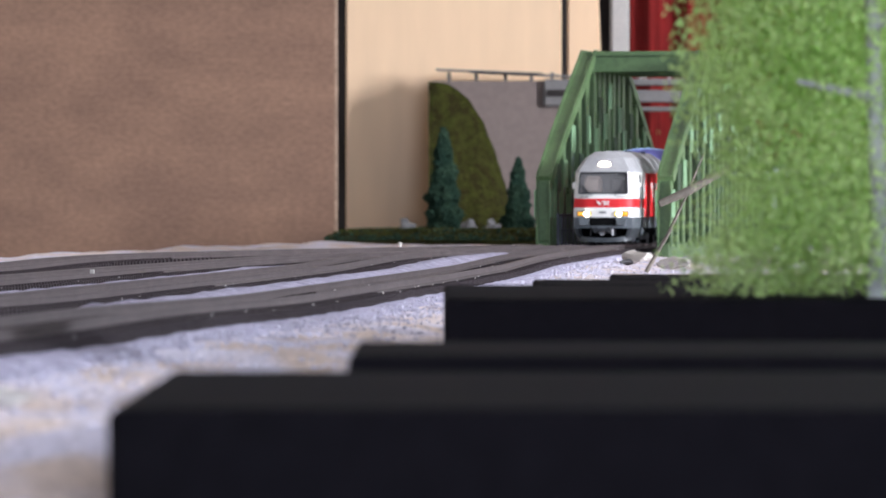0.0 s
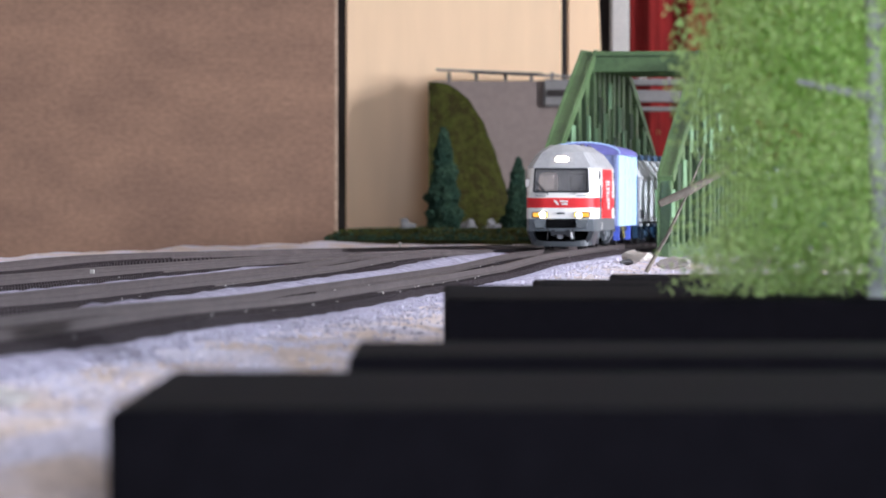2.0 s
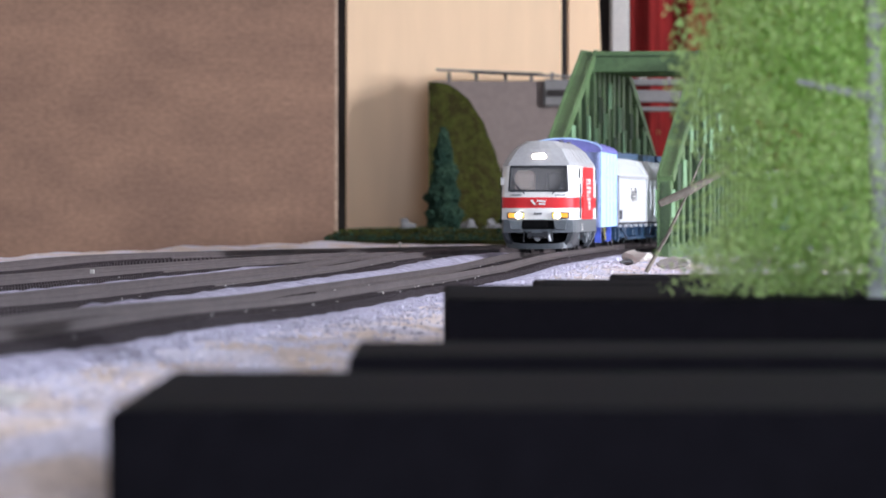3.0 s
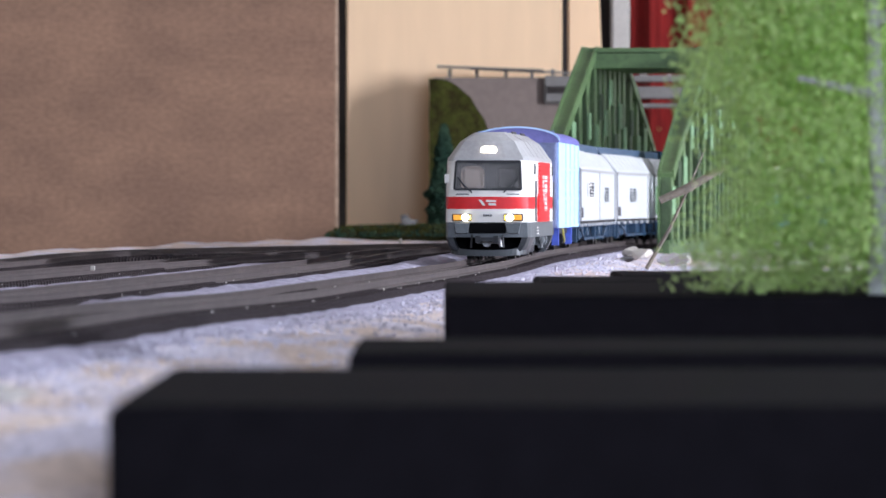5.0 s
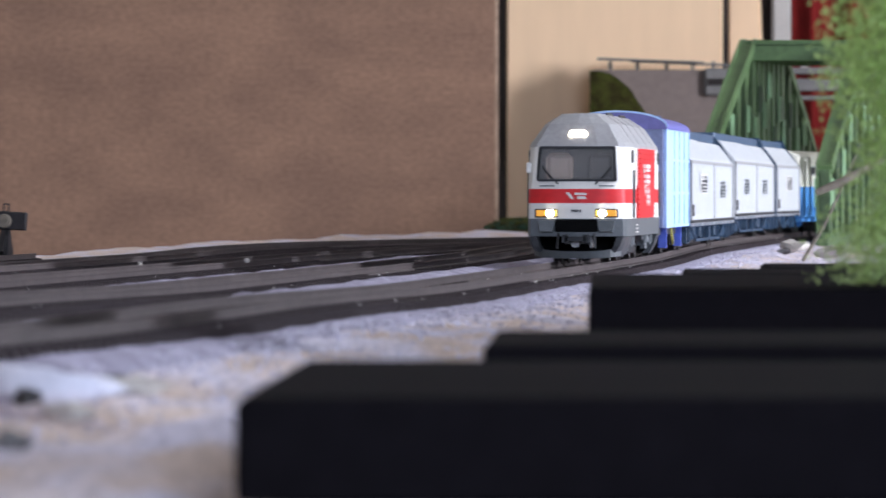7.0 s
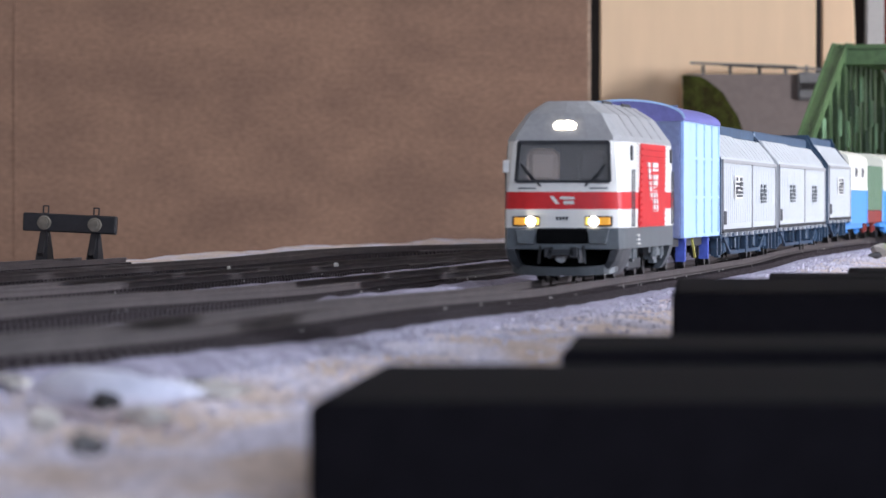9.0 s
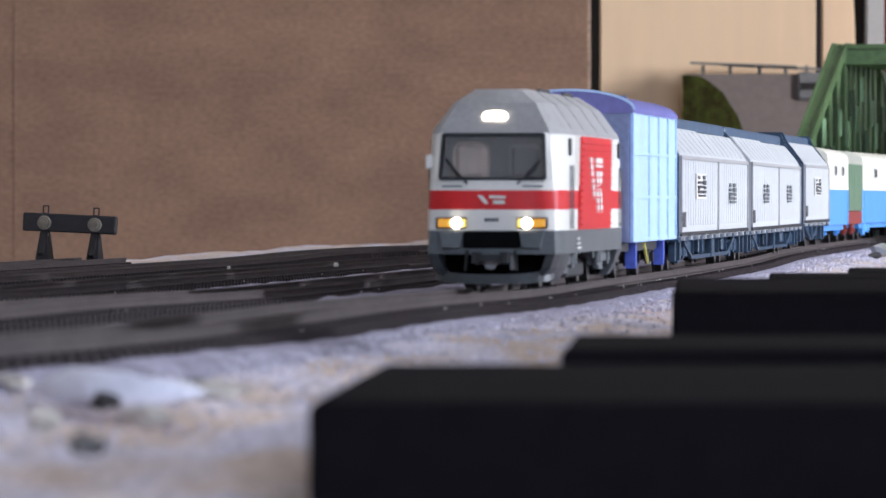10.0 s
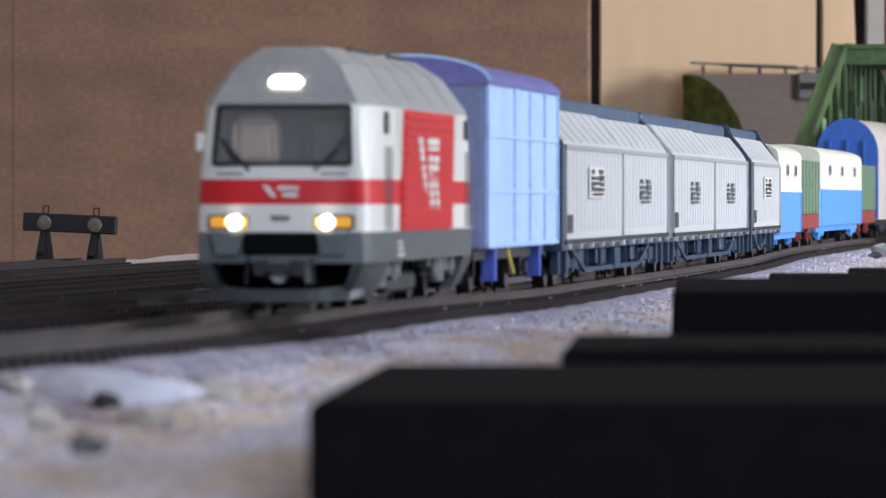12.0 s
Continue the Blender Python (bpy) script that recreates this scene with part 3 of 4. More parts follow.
# ---- truss bridge ----
def bridge():
    L = 0.45
    far = along(3.8)
    slope = SLOPE + BEND
    m = Matrix.Translation((far.x - slope * 0.5, 3.3, 0)) @ Matrix.Rotation(-math.atan(slope), 4, 'Z')
    e = empty("truss_bridge", m, "green painted through truss railway bridge with sloping ends", "bridge")

    def top(y):
        a = min(y, L - y)
        pts = [(0, 0.040), (0.049, 0.063), (0.108, 0.088), (0.166, 0.1110), (9, 0.1110)]
        for (p, zp), (q, zq) in zip(pts, pts[1:]):
            if a <= q:
                return zp + (zq - zp) * (a - p) / (q - p)

    ys = [0, 0.049, 0.108, 0.166, 0.205, 0.245, 0.284, 0.342, 0.401, L]
    for s in (-1, 1):
        x = 0.033 * s
        g = part("girder", boxes((x - 0.003, x + 0.003, -0.01, L, -0.004, 0.006)), GREEN_STEEL, e)
        for a, b in zip(ys, ys[1:]):
            bm = bmesh.new()
            bar(bm, (x, a, top(a)), (x, b, top(b)), 0.009, 0.005)
            bar(bm, (x - 0.0038, a, top(a) + 0.0028), (x - 0.0038, b, top(b) + 0.0028), 0.0012, 0.002)
            bar(bm, (x + 0.0038, a, top(a) + 0.0028), (x + 0.0038, b, top(b) + 0.0028), 0.0012, 0.002)
            part("chord", bm, GREEN_STEEL, g)
        mids = [(a + b) / 2 for a, b in zip(ys, ys[1:])]
        for i, y in enumerate(sorted(ys + mids)):
            bm = bmesh.new()
            box(bm, x - 0.0032, x + 0.0032, y - 0.001, y + 0.001, 0.004, top(y))
            box(bm, x - 0.0038, x - 0.0028, y - 0.0050, y + 0.0050, 0.004, top(y))
            box(bm, x + 0.0028, x + 0.0038, y - 0.0050, y + 0.0050, 0.004, top(y))
            part("post", bm, GREEN_STEEL, g)
            bm = bmesh.new()
            f = (0.50, 0.66, 0.58, 0.74, 0.46, 0.62)[i % 6]
            box(bm, x - 0.0046, x - 0.0040, y - 0.0068, y + 0.0068, top(y) * f, top(y) * f + 0.015)
            box(bm, x + 0.0040, x + 0.0046, y - 0.0068, y + 0.0068, top(y) * f, top(y) * f + 0.015)
            part("gusset_plate", bm, DARK_GREEN if i % 3 == 1 else PALE_GREEN, g, "dark green plate" if i % 3 == 1 else "pale green plate")
        for i, (a, b) in enumerate(zip(ys, ys[1:])):
            bm = bmesh.new()
            if i % 2:
                bar(bm, (x, a, top(a)), (x, b, 0.006), 0.004, 0.004)
            else:
                bar(bm, (x, a, 0.006), (x, b, top(b)), 0.004, 0.004)
            part("diagonal", bm, GREEN_STEEL, g)
        # walkway fence inside the truss
        xf = x - s * 0.0055
        fence = part("walkway_fence", boxes((xf - 0.0004, xf + 0.0004, 0.012, L - 0.03, 0.0205, 0.0216), (xf - 0.0004, xf + 0.0004, 0.012, L - 0.03, 0.0125, 0.0134)), SLATE, e, "slate grey walkway fence")
        for k in range(30):
            y = 0.014 + k * (L - 0.05) / 29
            part("fence_post", boxes((xf - 0.0006, xf + 0.0006, y - 0.0012, y + 0.0012, 0.004, 0.0222)), SLATE, fence)
    for y in (0.166, 0.205, 0.245, 0.284):
        bm = boxes((-0.033, 0.033, y - 0.003, y + 0.003, 0.1020, 0.1140), bevel=0.0006)
        box(bm, -0.033, 0.033, y - 0.005, y + 0.005, 0.1115, 0.1125)
        part("cross_beam", bm, GREEN_STEEL, e)
    for a, b in zip((0.166, 0.205, 0.245), (0.205, 0.245, 0.284)):
        bm = bmesh.new()
        bar(bm, (-0.031, a, 0.1105), (0.031, b, 0.1105), 0.003, 0.002)
        bar(bm, (0.031, a, 0.1085), (-0.031, b, 0.1085), 0.003, 0.002)
        part("wind_bracing", bm, GREEN_STEEL, e)
    part("deck_plate", boxes((-0.036, 0.036, 0.0, L, -0.012, -0.004)), GREEN_STEEL, e)


bridge()


# ---- trees ----
def fir(where, h, r, seed):
    rnd = random.Random(seed)
    e = empty("fir_tree", Matrix.Translation(where), "small dark green model fir tree with flocked boughs", "tree", "model fir trees")
    bm = bmesh.new()
    cyl(bm, 0.0022, (0, 0, -0.004), (0, 0, h * 0.95), 8, 0.0004)
    part("trunk", bm, TWIG, e)
    bm = bmesh.new()
    n = 6000
    for i in range(n):
        u = rnd.random() ** 0.7
        z = h * (1 - u * 0.96)
        tier = 0.88 + 0.12 * math.cos(u * 31 + 0.8 * math.sin(u * 9))
        rr = r * (u ** 0.62) * tier * (0.25 + 0.8 * rnd.random() ** 0.5) * (1 + 0.16 * noise.noise((z * 160, math.floor(rnd.random() * 5), seed)))
        a = rnd.random() * 6.283
        rr *= 1 + 0.55 * noise.noise((math.cos(a) * 1.8, math.sin(a) * 1.8, z * 110 + seed))
        c = Vector((rr * math.cos(a), rr * math.sin(a), z - rr * 0.35))
        s = 0.0009 + 0.0017 * rnd.random()
        q = Euler((rnd.random() * 6, rnd.random() * 6, rnd.random() * 6)).to_matrix()
        vs = [bm.verts.new(c + q @ Vector(p) * s) for p in ((1, 0, -0.5), (-0.6, 0.8, -0.3), (-0.5, -0.9, 0), (0, 0.1, 1.1))]
        for f in ((0, 1, 2), (0, 3, 1), (1, 3, 2), (2, 3, 0)):
            bm.faces.new([vs[k] for k in f])
    part("crown", bm, FIR, e)
    return e


fir((at(785, 4.5), 4.5, 0.006), 0.0775, 0.0150, 3)
fir((at(917, 4.5), 4.5, 0.006), 0.055, 0.0118, 8)


def broadleaf():
    rnd = random.Random(11)
    d = 1.14
    root = Vector((at(1538, d), d, 0.0096))
    e = empty("birch_tree", Matrix.Translation(root), "model birch with fresh green flocked foliage and pale trunk", "tree")
    bm = bmesh.new()
    pts = [Vector((0.0, -0.0235, -0.0004)), Vector((0.0006, -0.0235, 0.015)), Vector((-0.0004, -0.0235, 0.032)), Vector((-0.0012, -0.0235, 0.055)), Vector((0.0004, -0.023, 0.08)), Vector((0, -0.022, 0.1))]
    for i, (a, b) in enumerate(zip(pts, pts[1:])):
        cyl(bm, 0.0022 - 0.0003 * i, a, b, 10, 0.0019 - 0.0003 * i)
    tr = part("trunk", bm, BARK, e)
    for a, b in (((0, 0, 0.0365), (-0.015, -0.012, 0.0395)), ((0, 0, 0.05), (0.016, 0, 0.064)),
                 ((0, 0, 0.058), (-0.02, 0.003, 0.078)), ((0, 0, 0.02), (0.02, -0.006, 0.034))):
        bm = bmesh.new()
        cyl(bm, 0.0011, (a[0], -0.0235, a[2]), (b[0], b[1] * 0.4 - 0.0235, b[2]), 8, 0.0005)
        part("limb", bm, BARK, tr)
    # crown of many small flocked leaves in clumps
    bm = bmesh.new()
    for i in range(1400):
        while True:
            p = Vector((rnd.uniform(-0.038, 0.042), rnd.uniform(-0.03, 0.03), rnd.uniform(0.002, 0.095)))
            w = 0.0325 + 0.0025 * noise.noise((0, 0, p.z * 60))
            if p.x < 0:
                w -= 0.0062 * smooth(0.006, 0.014, p.z) * smooth(0.034, 0.026, p.z)
            if (abs(p.x) / w) ** 2.4 + (p.y / 0.03) ** 2 < 1.0:
                break
        rad = rnd.uniform(0.006, 0.011)
        for k in range(90):
            a = Vector((rnd.gauss(0, 1), rnd.gauss(0, 1), rnd.gauss(0, 1))).normalized() * rad * rnd.random() ** 0.4
            if (p + a).z < 0.0004:
                continue
            q = Euler((rnd.random() * 6, rnd.random() * 6, rnd.random() * 6)).to_matrix()
            z = rnd.uniform(0.0003, 0.0007)
            vs = [bm.verts.new(p + a + q @ Vector(c) * z) for c in ((1, 0, 0.2), (0, 0.7, 0), (-1, 0, 0.2), (0, -0.7, 0))]
            bm.faces.new(vs)
    part("crown", bm, LEAF, e, "fresh green flocked crown")


broadleaf()


def bare_twig():
    d = 2.58
    s = d / 10805

    def p(px, py, dy=0.0):
        return ((px - 784) * s, dy, EYE_Z - (py - 364) * s)

    e = empty("bare_twig", Matrix.Translation((0, d, 0)), "bare grey brown twig sticking up beside the bridge", "twig")
    bm = bmesh.new()
    cyl(bm, 0.0009, p(1143, 482), p(1185, 410), 8, 0.0007)
    cyl(bm, 0.0007, p(1185, 410), p(1215, 345), 8, 0.0005)
    cyl(bm, 0.0005, p(1215, 345), p(1250, 270, 0.02), 8, 0.0003)
    st = part("stem", bm, TWIG, e)
    bm = bmesh.new()
    cyl(bm, 0.0015, p(1166, 361, -0.004), p(1215, 340, -0.002), 10, 0.0019)
    cyl(bm, 0.0019, p(1215, 340, -0.002), p(1290, 298, 0.002), 10, 0.0012)
    part("branch", bm, TWIG, st)


bare_twig()


# ---- the train: origin of each vehicle at its front end on the rail tops, y towards the rear ----
TRAIN = []
WHEELS = []


def vehicle(name, offset, length, label, category, group=""):
    e = empty(name, Matrix(), label, category, group)
    TRAIN.append((e, offset, length))
    return e


WHEEL_MESH = {}


def wheelset(e, y, r):
    if r not in WHEEL_MESH:
        bm = bmesh.new()
        cyl(bm, 0.0012, (-0.010, 0, 0), (0.010, 0, 0), 8)
        for s in (-1, 1):
            cyl(bm, r, (s * 0.0072, 0, 0), (s * 0.0095, 0, 0), 20)
            cyl(bm, r + 0.0008, (s * 0.0066, 0, 0), (s * 0.0072, 0, 0), 20)
            cyl(bm, r * 0.35, (s * 0.0095, 0, 0), (s * 0.0102, 0, 0), 10)
        me = bpy.data.meshes.new("wheelset")
        bm.to_mesh(me)
        bm.free()
        me.materials.append(WHEEL)
        WHEEL_MESH[r] = me
    ob = new("wheelset", WHEEL_MESH[r])
    ob.parent = e
    WHEELS.append((ob, y, r))


def bogie(e, y, span, r, mat, w=0.0118):
    """A two-axle bogie frame with axle boxes and springs, and its two wheelsets."""
    bm = bmesh.new()
    for s in (-1, 1):
        x = s * w
        box(bm, x - 0.001, x + 0.001, y - span * 0.85, y + span * 0.85, r + 0.0005, r + 0.0028)
        for q in (-1, 1):
            yy = y + q * span / 2
            box(bm, x - 0.0014, x + 0.0014, yy - 0.002, yy + 0.002, r - 0.0016, r + 0.0022)
            cyl(bm, 0.0009, (x + s * 0.0012, yy - 0.0034, r - 0.0008), (x + s * 0.0012, yy - 0.0034, r + 0.0030), 8)
            cyl(bm, 0.0009, (x + s * 0.0012, yy + 0.0034, r - 0.0008), (x + s * 0.0012, yy + 0.0034, r + 0.0030), 8)
        bar(bm, (x + s * 0.0008, y - span * 0.35, r + 0.0004), (x + s * 0.0008, y + span * 0.35, r + 0.0004), 0.001, 0.002)
        box(bm, x - 0.0008, x + 0.0008, y - span * 0.2, y + span * 0.2, r - 0.0028, r + 0.0005)
    box(bm, -w, w, y - 0.003, y + 0.003, r, r + 0.003)
    part("bogie", bm, mat, e)
    wheelset(e, y - span / 2, r)
    wheelset(e, y + span / 2, r)


def axle_pair(e, ys, r, mat, w=0.0125):
    for y in ys:
        for s in (-1, 1):
            bm = bmesh.new()
            x = s * w
            vs = box(bm, x - 0.0006, x + 0.0006, y - 0.0055, y + 0.0055, r - 0.002, 0.0100)
            for v in vs:
                if v.co.z < r:
                    v.co.y = y + (v.co.y - y) * 0.45
            box(bm, x - 0.0012, x + 0.0016 * s + 0.0002, y - 0.0016, y + 0.0016, r - 0.0012, r + 0.0014)
            box(bm, x - 0.0006, x + 0.0012 * s + 0.0002, y - 0.0085, y + 0.0085, r + 0.002, r + 0.0032)
            part("axle_guard", bm, mat, e)
        wheelset(e, y, r)


def buffers(e, L, mat, z=0.0118):
    for y, s in ((0, -1), (L, 1)):
        for x in (-0.0100, 0.0100):
            bm = bmesh.new()
            cyl(bm, 0.0011, (x, y, z), (x, y + s * 0.0042, z), 10)
            cyl(bm, 0.0025, (x, y + s * 0.0042, z), (x, y + s * 0.0050, z), 14)
            part("buffer", bm, mat, e)
        bm = bmesh.new()
        box(bm, -0.002, 0.002, min(y, y + s * 0.008), max(y, y + s * 0.008), 0.0065, 0.0085)
        part("coupling", bm, UNDER, e)


def loco():
    L = 0.180
    e = vehicle("electric_locomotive", 0.0, L, "white and red model electric locomotive with grey roof and lit headlamps", "locomotive")
    table = [  # height, half width, half width of the front, setback of the front
        (0.0016, 0.0138, 0.0105, 0.0030), (0.0040, 0.0158, 0.0138, 0.0010), (0.0085, 0.0172, 0.0157, 0.0),
        (0.0147, 0.0172, 0.0155, 0.0), (0.0199, 0.0172, 0.0153, 0.0004), (0.0247, 0.0172, 0.0150, 0.0010),
        (0.0272, 0.0172, 0.0147, 0.0016), (0.0388, 0.0170, 0.0137, 0.0046), (0.0402, 0.0166, 0.0134, 0.0056),
        (0.0466, 0.0122, 0.0098, 0.0100), (0.0501, 0.0070, 0.0054, 0.0150)]

    def prof(z):
        for a, b in zip(table, table[1:]):
            if z <= b[0] + 1e-9:
                f = (z - a[0]) / (b[0] - a[0])
                return [a[i] + (b[i] - a[i]) * f for i in (1, 2, 3)]

    def ring(z):
        hw, wf, yf = prof(z)
        m = wf + (hw - wf) * 0.62
        front = [(-hw, yf + 0.019), (-hw, yf + 0.012), (-m, yf + 0.0042), (-wf, yf), (-wf * 0.5, yf - 0.0009), (0, yf - 0.0012), (wf * 0.5, yf - 0.0009),
                 (wf, yf), (m, yf + 0.0042), (hw, yf + 0.012), (hw, yf + 0.019)]
        rear = [(x, L - y) for x, y in reversed(front)]
        return [(x, y, z) for x, y in front + rear]

    def band(name, zs, mat, label="", caps=False):
        return part(name, loft([ring(z) for z in zs], caps=caps), mat, e, label, smooth=not caps)

    skirt = band("skirt", [0.0088, 0.0147], GREY_SKIRT, "dark grey skirt", True)
    for flip in (False, True):
        for sx in (-1, 1):                   # the cowl's two cheeks, with an open hollow between them
            rings = []
            for z in (0.0018, 0.0030, 0.0055, 0.0087):
                hw, wf, yf = prof(z)
                m = wf + (hw - wf) * 0.62
                r = [(hw, 0.024), (hw, yf + 0.012), (m, yf + 0.0042), (wf, yf), (wf * 0.86, yf - 0.0003), (wf * 0.84, yf + 0.004), (m - 0.0022, yf + 0.012), (hw - 0.0022, 0.024)]
                rings.append([(sx * x, L - y if flip else y, z) for x, y in r])
            part("nose_cowl", loft(rings), COWL, skirt)
    band("lower_body", [0.0147, 0.0199], WHITE)
    band("waist_stripe", [0.0199, 0.0247], RED, "red stripe")
    band("body", [0.0247, 0.0272], WHITE)
    # window storey, open at the cab fronts
    bm = bmesh.new()
    zs = [0.0272, 0.0388, 0.0402]
    vs = [[bm.verts.new(p) for p in ring(z)] for z in zs]
    n = len(vs[0])
    for k in range(2):
        for i in range(n):
            j = (i + 1) % n
            if k == 0 and (3 <= i < 7):
                continue
            bm.faces.new((vs[k][i], vs[k][j], vs[k + 1][j], vs[k + 1][i]))
    part("cab_storey", bm, WHITE, e, smooth=True)
    roof = band("roof", [0.0402, 0.0466, 0.0501], GREY_ROOF, "grey roof", True)
    for z0, z1 in ((0.0403, 0.0389),):
        bm = loft([[(x * 1.006, y - 0.0002 if y < L / 2 else y + 0.0002, z) for x, y, _ in ring(z)] for z in (0.0388, 0.0404)], caps=False)
        part("cornice", bm, GREY_ROOF, e)
    # roof seams and hatches
    for y in (0.034, 0.066, 0.10, 0.132):
        bm = bmesh.new()
        bar(bm, (0.0166, y, 0.0402), (0.0122, y, 0.0466), 0.0005, 0.0003)
        bar(bm, (0.0122, y, 0.0466), (0.0070, y, 0.0501), 0.0005, 0.0003)
        bar(bm, (0.0070, y, 0.0501), (-0.0070, y, 0.0501), 0.0005, 0.0003)
        part("seam", bm, GREY_ROOF, roof)
    for y0, y1 in ((0.042, 0.068), (0.104, 0.130)):
        part("hatch", boxes((-0.0045, 0.0045, y0, y1, 0.0497, 0.0506), bevel=0.0003), GREY_ROOF, roof)
        bm = bmesh.new()
        cyl(bm, 0.0004, (0.0072, y0, 0.0504), (0.0072, y1, 0.0504), 6)
        cyl(bm, 0.0004, (0.0072, y0, 0.0504), (0.0072, y0, 0.0494), 6)
        cyl(bm, 0.0004, (0.0072, y1, 0.0504), (0.0072, y1, 0.0494), 6)
        part("conduit", bm, WHEEL, roof)
    for fy in (1, -1):
        def Y(y):
            return y if fy > 0 else L - y
        # windscreen: rubber frame, glass and cab behind it
        a, b = prof(0.0276), prof(0.0386)
        wa, wb = 0.0131, 0.0125
        bm = bmesh.new()
        ya, yb = Y(a[2] - 0.0010), Y(b[2] - 0.0010)
        cs = [Vector((-wa, ya, 0.0276)), Vector((wa, ya, 0.0276)), Vector((wb, yb, 0.0386)), Vector((-wb, yb, 0.0386))]
        for p, q in zip(cs, cs[1:] + cs[:1]):
            bar(bm, p, q, 0.0008, 0.0008)
        scr = part("windscreen_frame", bm, UNDER, e, "black rubber frame")
        for s in (-1, 1):
            bm = bmesh.new()
            vs = [bm.verts.new(p) for p in ((s * wa, ya, 0.0272), (s * 0.0150, Y(a[2] + 0.0001), 0.0272), (s * 0.0138, Y(b[2] + 0.0001), 0.0390), (s * wb, yb, 0.0390))]
            bm.faces.new(vs)
            ext = bmesh.ops.extrude_face_region(bm, geom=list(bm.faces))
            for v in ext["geom"]:
                if isinstance(v, bmesh.types.BMVert):
                    v.co.y += fy * 0.0015
            part("pillar", bm, WHITE, e)
        bm = bmesh.new()
        g = [p + Vector((0, fy * 0.0003, 0)) for p in cs]
        h = [p + Vector((0, fy * 0.0007, 0)) for p in cs]
        va, vb = [bm.verts.new(p) for p in g], [bm.verts.new(p) for p in h]
        bm.faces.new(va), bm.faces.new(vb[::-1])
        for i in range(4):
            j = (i + 1) % 4
            bm.faces.new((va[i], va[j], vb[j], vb[i]))
        part("windscreen", bm, PANE, scr, "tinted windscreen").visible_shadow = False
        ys = sorted((Y(0.0185), Y(0.0195)))
        part("cab_wall", boxes((-0.0160, 0.0160, ys[0], ys[1], 0.0248, 0.0400)), CAB_DARK, e)
        ys = sorted((Y(0.0025), Y(0.0185)))
        part("cab_floor", boxes((-0.0130, 0.0130, ys[0], ys[1], 0.0250, 0.0270)), CAB_DARK, e)
        # two seat-like blocks; the beige one imitates a reflection in the glass
        for x in (-0.0068, 0.0072):
            ys = sorted((Y(0.0125), Y(0.0150)))
            part("seat_block", boxes((x - 0.0046, x + 0.0046, ys[0], ys[1], 0.0270, 0.0368), bevel=0.0018), PANE_REFLECTION if x < 0 else CAB_DARK, e)
        # wipers
        for s in (-1, 1):
            bm = bmesh.new()
            bar(bm, (s * 0.0062, Y(a[2] - 0.0018), 0.0263), (s * 0.0112, Y(a[2] + 0.0004), 0.0315), 0.0004, 0.0004)
            bar(bm, (s * 0.0085, Y(a[2] - 0.0013), 0.0280), (s * 0.0118, Y(a[2] + 0.0004), 0.0325), 0.0005, 0.0005)
            part("wiper", bm, UNDER, e)
            bm = bmesh.new()
            bar(bm, (s * 0.0075, Y(a[2] - 0.0014), 0.0257), (s * 0.0125, Y(a[2] - 0.0008), 0.0257), 0.0004, 0.0004)
            part("grab_rail", bm, GREY_SKIRT, e)
            # mirror
            ys = sorted((Y(0.006), Y(0.0075)))
            if s < 0:
                part("mirror", boxes((s * 0.0166 - 0.0008, s * 0.0166 + 0.0010, ys[0], ys[1], 0.0300, 0.0336), bevel=0.0003), WHITE, e)
            # lamp clusters
            q = prof(0.0163)
            x0, x1 = sorted((s * 0.0062, s * 0.0140))
            ys = sorted((Y(-0.0012), Y(0.002)))
            cl = part("lamp_housing", boxes((x0, x1, ys[0], ys[1], 0.0151, 0.0180), bevel=0.0003), CAB_DARK, e)
            bm = bmesh.new()
            cyl(bm, 0.00135, (s * 0.0088, Y(-0.0008), 0.01655), (s * 0.0088, Y(-0.0018), 0.01655), 14)
            part("headlamp", bm, HEAD, cl, "lit headlamp")
            # outer block is the orange lens, inner one imitates the headlamp's glow
            for xa, xb, lens, tone in ((0.0103, 0.0134, AMBER, "amber"), (0.0065, 0.0073, LAMP_GLOW, "yellow")):
                x0, x1 = sorted((s * xa, s * xb))
                ys = sorted((Y(-0.0017), Y(-0.0010)))
                part("marker_glow", boxes((x0, x1, ys[0], ys[1], 0.0155, 0.0176), bevel=0.0002), lens, cl, tone + " glow block beside headlamp")
        # top lamp
        t = prof(0.0434)
        bm = bmesh.new()
        ym = t[2] - 0.0012
        for (za, zb) in ((0.0423, 0.0445),):
            p0, p1 = prof(za)[2] - 0.0016, prof(zb)[2] - 0.0016
            pm = (p0 + p1) / 2
            zm = (za + zb) / 2
            ring0 = [(-0.0027, Y(p0), za), (0.0027, Y(p0), za), (0.0032, Y(pm), zm - 0.0003), (0.0029, Y(pm), zm + 0.0004), (0.0019, Y(p1), zb), (-0.0019, Y(p1), zb), (-0.0029, Y(pm), zm + 0.0004), (-0.0032, Y(pm), zm - 0.0003)]
            ring1 = [(x, y + fy * 0.0016, z) for x, y, z in ring0]
        bm = loft([ring0, ring1])
        part("roof_lamp", bm, HEAD, e, "lit roof headlamp")
        # emblem and number plate in plain shapes
        y = Y(-0.0011)
        for pts in ([(-0.0036, 0.0235), (-0.0024, 0.0235), (-0.0008, 0.0213), (-0.0018, 0.0213)],
                    [(-0.0004, 0.0235), (0.0034, 0.0233), (0.0034, 0.0226), (-0.0008, 0.0227)],
                    [(0.0002, 0.0222), (0.0030, 0.0222), (0.0034, 0.0213), (0.0004, 0.0213)]):
            bm = bmesh.new()
            bm.faces.new([bm.verts.new((x, y, z)) for x, z in pts])
